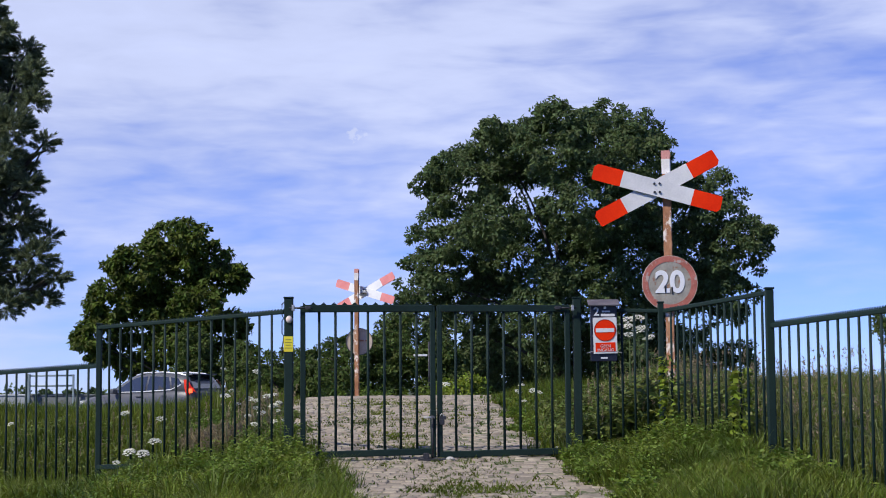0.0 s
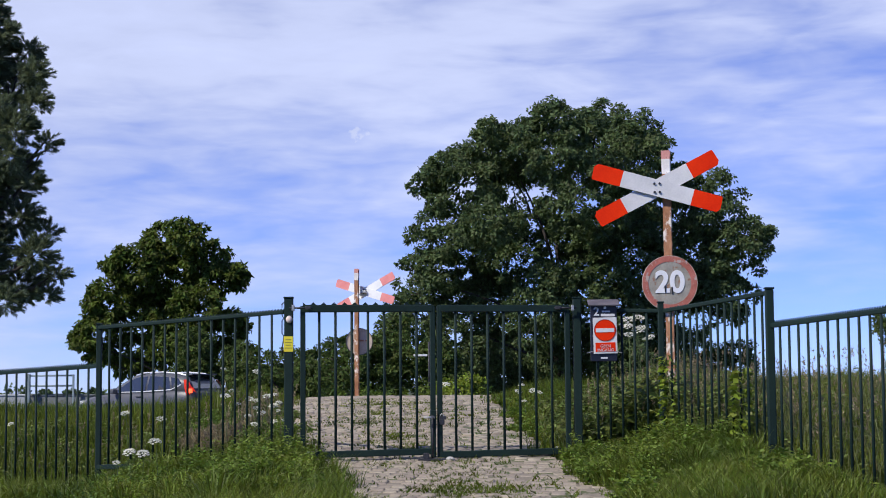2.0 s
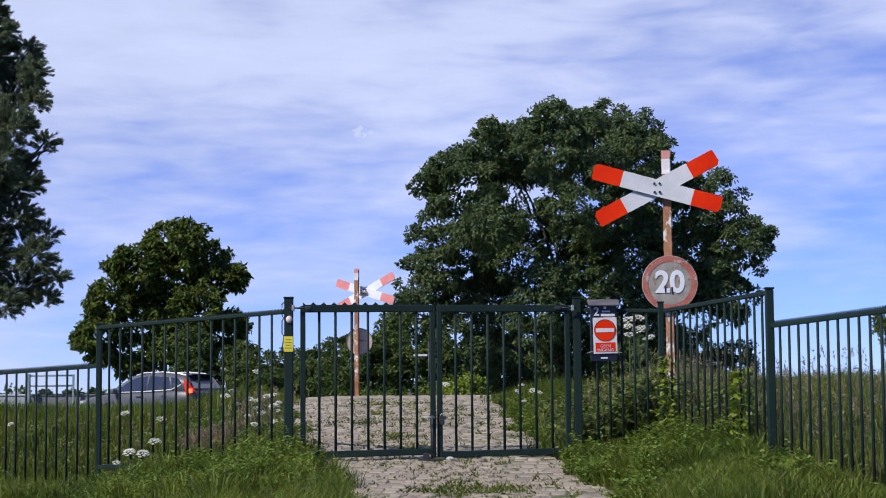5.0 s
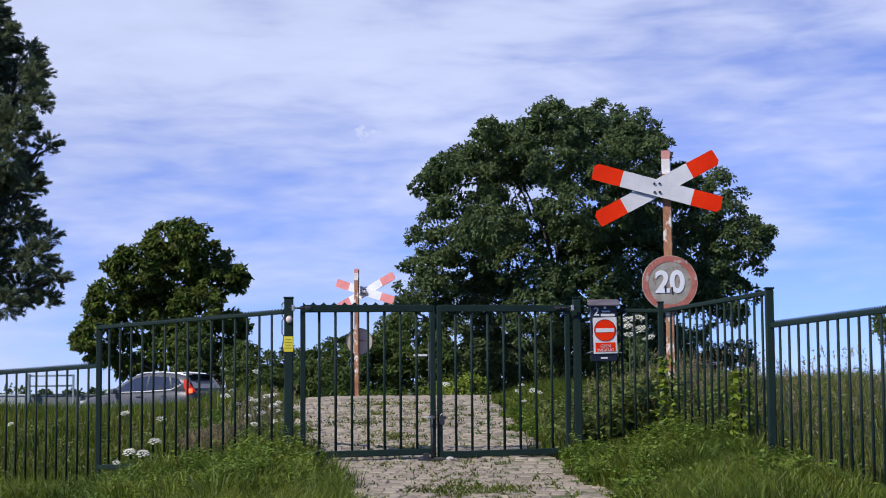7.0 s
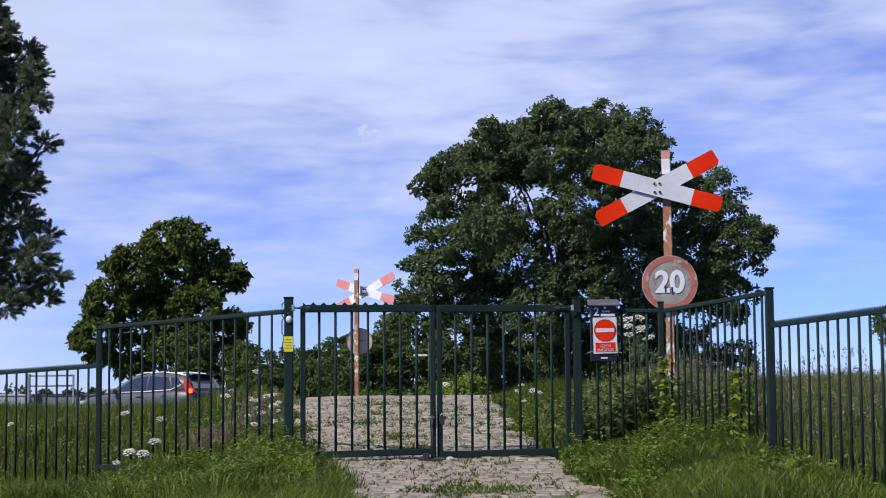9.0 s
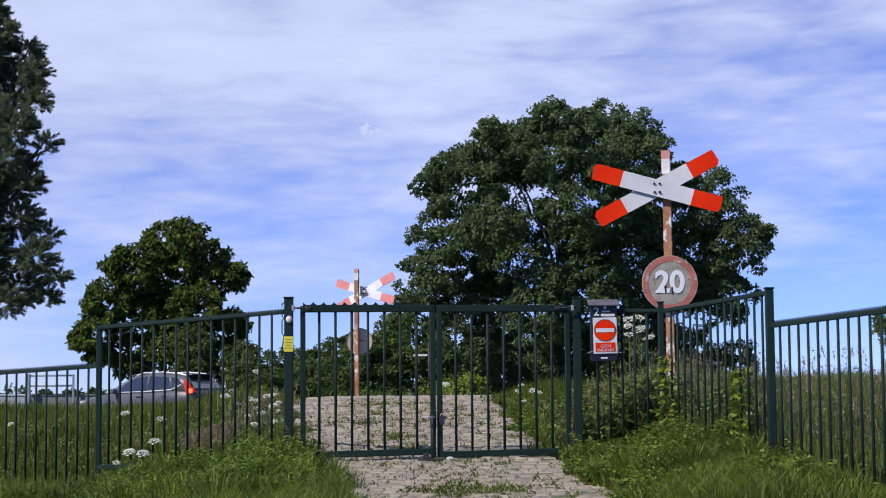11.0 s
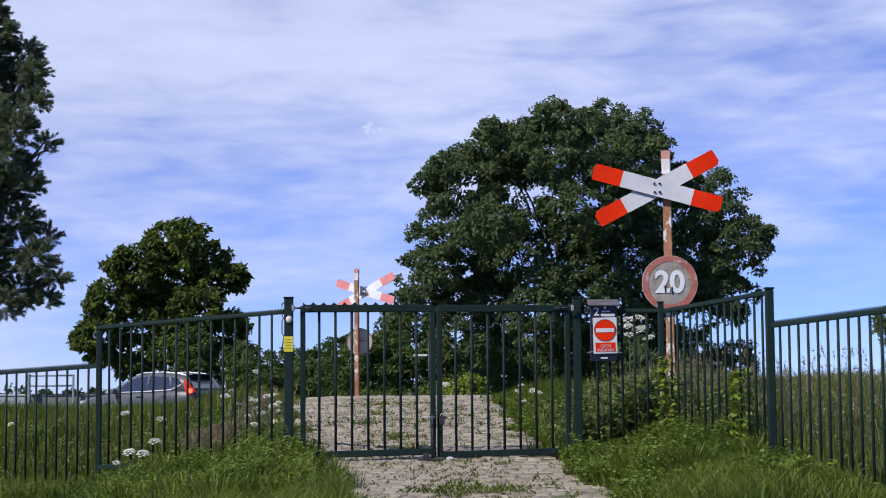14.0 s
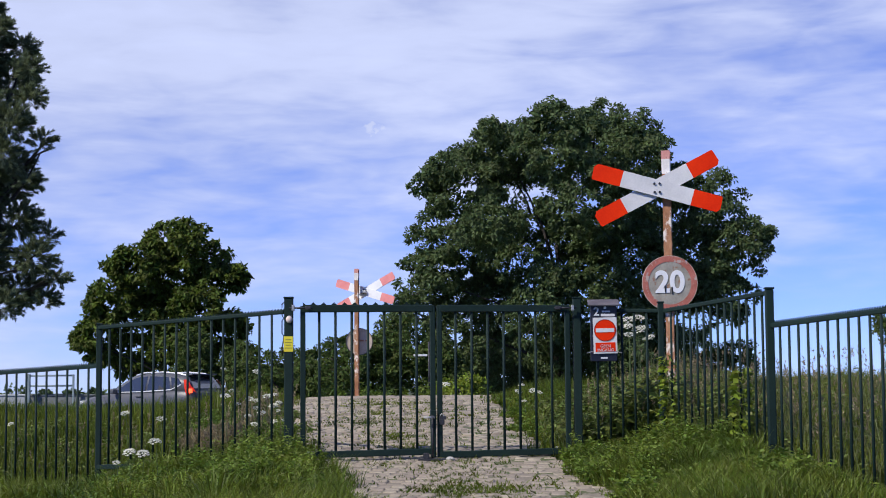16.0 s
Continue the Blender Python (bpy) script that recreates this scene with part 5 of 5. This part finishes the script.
# ---- climbing plants on the post and the fence ----
def climber(x, y, z0, z1, r, label, count=260):
    t = RNG.random(count)
    a = RNG.uniform(0, 2 * math.pi, count)
    rr = r * (1 - 0.5 * t) * RNG.uniform(0.4, 1.2, count)
    pos = np.stack([x + rr * np.cos(a), y + rr * np.sin(a), z0 + (z1 - z0) * t], 1)
    lean = np.stack([np.cos(a), np.sin(a), np.full(count, -0.4)], 1)
    v, tr = leaf_arrays(pos, lean, 0.06, 0.026, 0.2, 0.5)
    root = empty("climbing_plant", pose(x, y, z0), label, "plant", "climbing plants")
    part("leaves", tri_mesh("leaves", v - np.array([x, y, z0]), tr, VINE), root)
    part("stem", tube("stem", [(0, -0.05, -0.2), (0.03, -0.05, (z1 - z0) * 0.4), (-0.02, -0.04, z1 - z0)], [0.008, 0.006, 0.003], STALK, 6), root)


climber(1.908, 14.15, float(ground_z(1.93, 14.15)), 1.883, 0.075, "bright green creeper climbing the corner post by the sign", 230)
climber(2.318, 12.95, float(ground_z(2.3, 12.95)), 1.757, 0.08, "bright green creeper climbing the fence bars")


# ---- white umbel flowers ----
def umbel_flower():
    root = empty("cow_parsley", pose(0, 0, -50), "white umbel flower on a green stalk", "wild flower", "white umbel flowers")
    part("stalk", tube("stalk", [(0, 0, 0), (0.02, 0, 0.3), (0.01, 0.01, 0.6)], [0.006, 0.005, 0.003], STALK, 6), root)
    vs, ts, n0 = [], [], 0
    for k in range(16):
        a, r = k * 2.4, 0.018 + 0.062 * math.sqrt((k + 0.5) / 16)
        c = np.array([r * math.cos(a), r * math.sin(a), 0.62 - 0.9 * r * r / 0.08])
        d = unit(RNG.normal(size=(34, 3)) * np.array([1, 1, 0.25]) + np.array([0, 0, 0.05]))
        v, t = leaf_arrays(c + RNG.normal(size=(34, 3)) * np.array([0.009, 0.009, 0.004]), d, 0.014, 0.007, 0.1, 0.15)
        vs.append(v)
        ts.append(t + n0)
        n0 += len(v)
    part("umbel", tri_mesh("umbel", np.concatenate(vs), np.concatenate(ts), PETAL), root, None, "flat white flower head")
    for k in range(8):
        a = k * 0.785
        part("ray", tube("ray", [(0.01, 0.01, 0.585), (0.055 * math.cos(a), 0.055 * math.sin(a), 0.60)], 0.0015, STALK, 4), root)
    return root


# place of each head and its radius
BANK_FLOWERS = [(-2.54, 13.40, 1.14, 0.06), (-2.43, 13.25, 1.135, 0.06), (-2.58, 13.15, 1.06, 0.04), (-2.35, 13.60, 1.22, 0.06), (-2.85, 15.00, 1.43, 0.06), (-2.54, 14.80, 1.38, 0.05), (-4.14, 15.90, 1.32, 0.04),
                (-2.16, 16.00, 1.83, 0.04)]
POST_FLOWERS = [(-1.94, 14.70, 1.58, 0.05), (-1.77, 15.50, 1.80, 0.04), (-1.74, 14.60, 1.55, 0.04), (-1.66, 14.50, 1.47, 0.05), (-1.59, 14.60, 1.57, 0.05), (-1.52, 14.50, 1.49, 0.05), (-1.56, 14.40, 1.43, 0.04),
                (-1.45, 14.50, 1.51, 0.04), (-1.50, 14.40, 1.35, 0.04), (-1.67, 14.40, 1.33, 0.04), (-1.49, 14.70, 1.58, 0.04), (-1.40, 14.35, 1.36, 0.04), (-1.66, 14.70, 1.53, 0.04), (-1.71, 14.50, 1.40, 0.04),
                (-1.41, 14.40, 1.44, 0.03), (-1.82, 14.80, 1.50, 0.04), (-1.95, 15.00, 1.62, 0.04)]
PATH_FLOWERS = [(0.85, 19.00, 1.59, 0.05), (0.87, 19.00, 1.66, 0.05), (0.97, 18.00, 1.60, 0.05), (0.83, 17.00, 1.49, 0.04), (1.01, 17.50, 1.58, 0.04), (0.00, 23.00, 1.70, 0.09)]
FENCE_FLOWERS = [(1.72, 15.60, 2.27, 0.07), (1.81, 15.60, 2.29, 0.07), (1.75, 15.50, 2.20, 0.06), (1.84, 15.50, 2.17, 0.07), (1.72, 15.50, 2.12, 0.06), (1.93, 15.60, 2.19, 0.06), (1.95, 15.60, 2.10, 0.06),
                 (1.87, 15.50, 2.08, 0.06)]
first = umbel_flower()
flowers = [first]
for i, (x, y, z, r) in enumerate(BANK_FLOWERS + POST_FLOWERS + PATH_FLOWERS + FENCE_FLOWERS):
    g0 = float(ground_z(x, y))
    m = pose(x, y, g0 - 0.03, random.uniform(-4, 4), random.uniform(-4, 4), random.uniform(-25, 25))
    s = r / 0.10 * random.uniform(0.85, 1.15)
    if i == 0:
        first.matrix_basis = m
        ob = first
    else:
        ob = copy_thing(first, m)
        flowers.append(ob)
    nod = pose(0, 0, 0, 10 + 18 * random.random(), 20 * random.random() - 10, 0)
    for ch in ob.children:
        if ch.name.startswith("stalk"):
            ch.matrix_basis = Matrix.Diagonal((0.7, 0.7, (z - g0 + 0.03) / 0.62, 1))
        else:
            ch.matrix_basis = Matrix.Translation((0, 0, z - g0 + 0.03)) @ nod @ Matrix.Diagonal((s, s, s * 0.6, 1)) @ Matrix.Translation((0, 0, -0.62))


# ---- paving bricks ----
def worn(x, y):
    """How overgrown the path is: most between the wheel tracks and in two strips at its foot."""
    l, r = path_edges(y)
    u = (x - float(l)) / max(float(r - l), 0.1)
    strip = math.exp(-((u - 0.40) / 0.20) ** 2) * (1.0 if y > 14 else 0.6)
    foot = math.exp(-((y - 12.52) / 0.26) ** 2) * (math.exp(-((x + 0.05) / 0.22) ** 2) + math.exp(-((x - 0.55) / 0.22) ** 2))
    return 0.27 * strip + 0.6 * foot + 0.30 * noise.noise(Vector((x * 2.4, y * 2.0, 0.3))) + 0.18 * noise.noise(Vector((x * 7, y * 7, 2.0)))


def paving():
    unit_me = box("brick", 0.108, 0.092, 0.05, BRICK, 0.009, z0=False, segments=1)
    src = np.array([v.co for v in unit_me.vertices])
    src_t = []
    unit_me.calc_loop_triangles()
    src_t = np.array([t.vertices for t in unit_me.loop_triangles])
    vs, ts, n0, count = [], [], 0, 0
    y, row = 11.4, 0
    rnd = random.Random(3)
    while y < 33.6:
        l, r = path_edges(y)
        x = float(l) + (0.055 if row % 2 else 0.0) + rnd.uniform(0, 0.02)
        while x < float(r) - 0.04:
            if worn(x, y) < 0.36 and rnd.random() > 0.02:
                slope = math.degrees(math.atan2(float(ground_z(x, y + 0.1) - ground_z(x, y - 0.1)), 0.2))
                z = float(ground_z(x, y)) + 0.004 + rnd.gauss(0, 0.0045)
                m = pose(x + 0.055 + rnd.gauss(0, 0.004), y + 0.03 * math.sin(x * 2.3 + 0.4 * y) + rnd.gauss(0, 0.006), z, slope + rnd.gauss(0, 1.4), rnd.gauss(0, 1.4), rnd.gauss(0, 3))
                if 12.3 < y < 14.0 and count < 300 and -1.1 < x < 1.1:
                    part("brick", unit_me, path, m)
                    count += 1
                else:
                    R = np.array(m)
                    vs.append(src @ R[:3, :3].T + R[:3, 3])
                    ts.append(src_t + n0)
                    n0 += len(src)
            x += 0.118 + rnd.uniform(-0.004, 0.004)
        y += 0.103
        row += 1
    rest = part("bricks", tri_mesh("bricks", np.concatenate(vs), np.concatenate(ts), BRICK_FAR), path)
    tagged(rest, kind="stuff")
    # moss and short grass along the worn joints, thick where bricks are gone
    n = 240000
    xy = np.stack([RNG.uniform(-2.6, 1.6, n), RNG.uniform(11.4, 30.5, n)], 1)
    line = 11.4 + 0.103 * np.round((xy[:, 1] - 11.4) / 0.103) - 0.05
    l, r = path_edges(xy[:, 1])
    wear = np.array([worn(x, y) for x, y in xy])
    tuft = np.array([noise.noise(Vector((x * 9, y * 9.7, 5.0))) for x, y in xy])
    inside = (xy[:, 0] > l) & (xy[:, 0] < r)
    in_joint = inside & (wear + 0.6 * tuft > 0.16)
    xy[:, 1] = np.where(wear < 0.34, line + RNG.normal(0, 0.012, n), xy[:, 1])
    xy = xy[in_joint & (RNG.random(n) < np.where(wear < 0.34, 0.5, 1.0))]
    xy = xy[RNG.random(len(xy)) < np.exp(-np.maximum(xy[:, 1] - 17.5, 0) / 5.0)]
    blades("joint_grass", xy, 0.058 - 0.02 * smooth_step(17, 24, xy[:, 1]), 0.008, SHADED_GRASS, "low grass and moss growing between the path bricks", 0.8)


paving()


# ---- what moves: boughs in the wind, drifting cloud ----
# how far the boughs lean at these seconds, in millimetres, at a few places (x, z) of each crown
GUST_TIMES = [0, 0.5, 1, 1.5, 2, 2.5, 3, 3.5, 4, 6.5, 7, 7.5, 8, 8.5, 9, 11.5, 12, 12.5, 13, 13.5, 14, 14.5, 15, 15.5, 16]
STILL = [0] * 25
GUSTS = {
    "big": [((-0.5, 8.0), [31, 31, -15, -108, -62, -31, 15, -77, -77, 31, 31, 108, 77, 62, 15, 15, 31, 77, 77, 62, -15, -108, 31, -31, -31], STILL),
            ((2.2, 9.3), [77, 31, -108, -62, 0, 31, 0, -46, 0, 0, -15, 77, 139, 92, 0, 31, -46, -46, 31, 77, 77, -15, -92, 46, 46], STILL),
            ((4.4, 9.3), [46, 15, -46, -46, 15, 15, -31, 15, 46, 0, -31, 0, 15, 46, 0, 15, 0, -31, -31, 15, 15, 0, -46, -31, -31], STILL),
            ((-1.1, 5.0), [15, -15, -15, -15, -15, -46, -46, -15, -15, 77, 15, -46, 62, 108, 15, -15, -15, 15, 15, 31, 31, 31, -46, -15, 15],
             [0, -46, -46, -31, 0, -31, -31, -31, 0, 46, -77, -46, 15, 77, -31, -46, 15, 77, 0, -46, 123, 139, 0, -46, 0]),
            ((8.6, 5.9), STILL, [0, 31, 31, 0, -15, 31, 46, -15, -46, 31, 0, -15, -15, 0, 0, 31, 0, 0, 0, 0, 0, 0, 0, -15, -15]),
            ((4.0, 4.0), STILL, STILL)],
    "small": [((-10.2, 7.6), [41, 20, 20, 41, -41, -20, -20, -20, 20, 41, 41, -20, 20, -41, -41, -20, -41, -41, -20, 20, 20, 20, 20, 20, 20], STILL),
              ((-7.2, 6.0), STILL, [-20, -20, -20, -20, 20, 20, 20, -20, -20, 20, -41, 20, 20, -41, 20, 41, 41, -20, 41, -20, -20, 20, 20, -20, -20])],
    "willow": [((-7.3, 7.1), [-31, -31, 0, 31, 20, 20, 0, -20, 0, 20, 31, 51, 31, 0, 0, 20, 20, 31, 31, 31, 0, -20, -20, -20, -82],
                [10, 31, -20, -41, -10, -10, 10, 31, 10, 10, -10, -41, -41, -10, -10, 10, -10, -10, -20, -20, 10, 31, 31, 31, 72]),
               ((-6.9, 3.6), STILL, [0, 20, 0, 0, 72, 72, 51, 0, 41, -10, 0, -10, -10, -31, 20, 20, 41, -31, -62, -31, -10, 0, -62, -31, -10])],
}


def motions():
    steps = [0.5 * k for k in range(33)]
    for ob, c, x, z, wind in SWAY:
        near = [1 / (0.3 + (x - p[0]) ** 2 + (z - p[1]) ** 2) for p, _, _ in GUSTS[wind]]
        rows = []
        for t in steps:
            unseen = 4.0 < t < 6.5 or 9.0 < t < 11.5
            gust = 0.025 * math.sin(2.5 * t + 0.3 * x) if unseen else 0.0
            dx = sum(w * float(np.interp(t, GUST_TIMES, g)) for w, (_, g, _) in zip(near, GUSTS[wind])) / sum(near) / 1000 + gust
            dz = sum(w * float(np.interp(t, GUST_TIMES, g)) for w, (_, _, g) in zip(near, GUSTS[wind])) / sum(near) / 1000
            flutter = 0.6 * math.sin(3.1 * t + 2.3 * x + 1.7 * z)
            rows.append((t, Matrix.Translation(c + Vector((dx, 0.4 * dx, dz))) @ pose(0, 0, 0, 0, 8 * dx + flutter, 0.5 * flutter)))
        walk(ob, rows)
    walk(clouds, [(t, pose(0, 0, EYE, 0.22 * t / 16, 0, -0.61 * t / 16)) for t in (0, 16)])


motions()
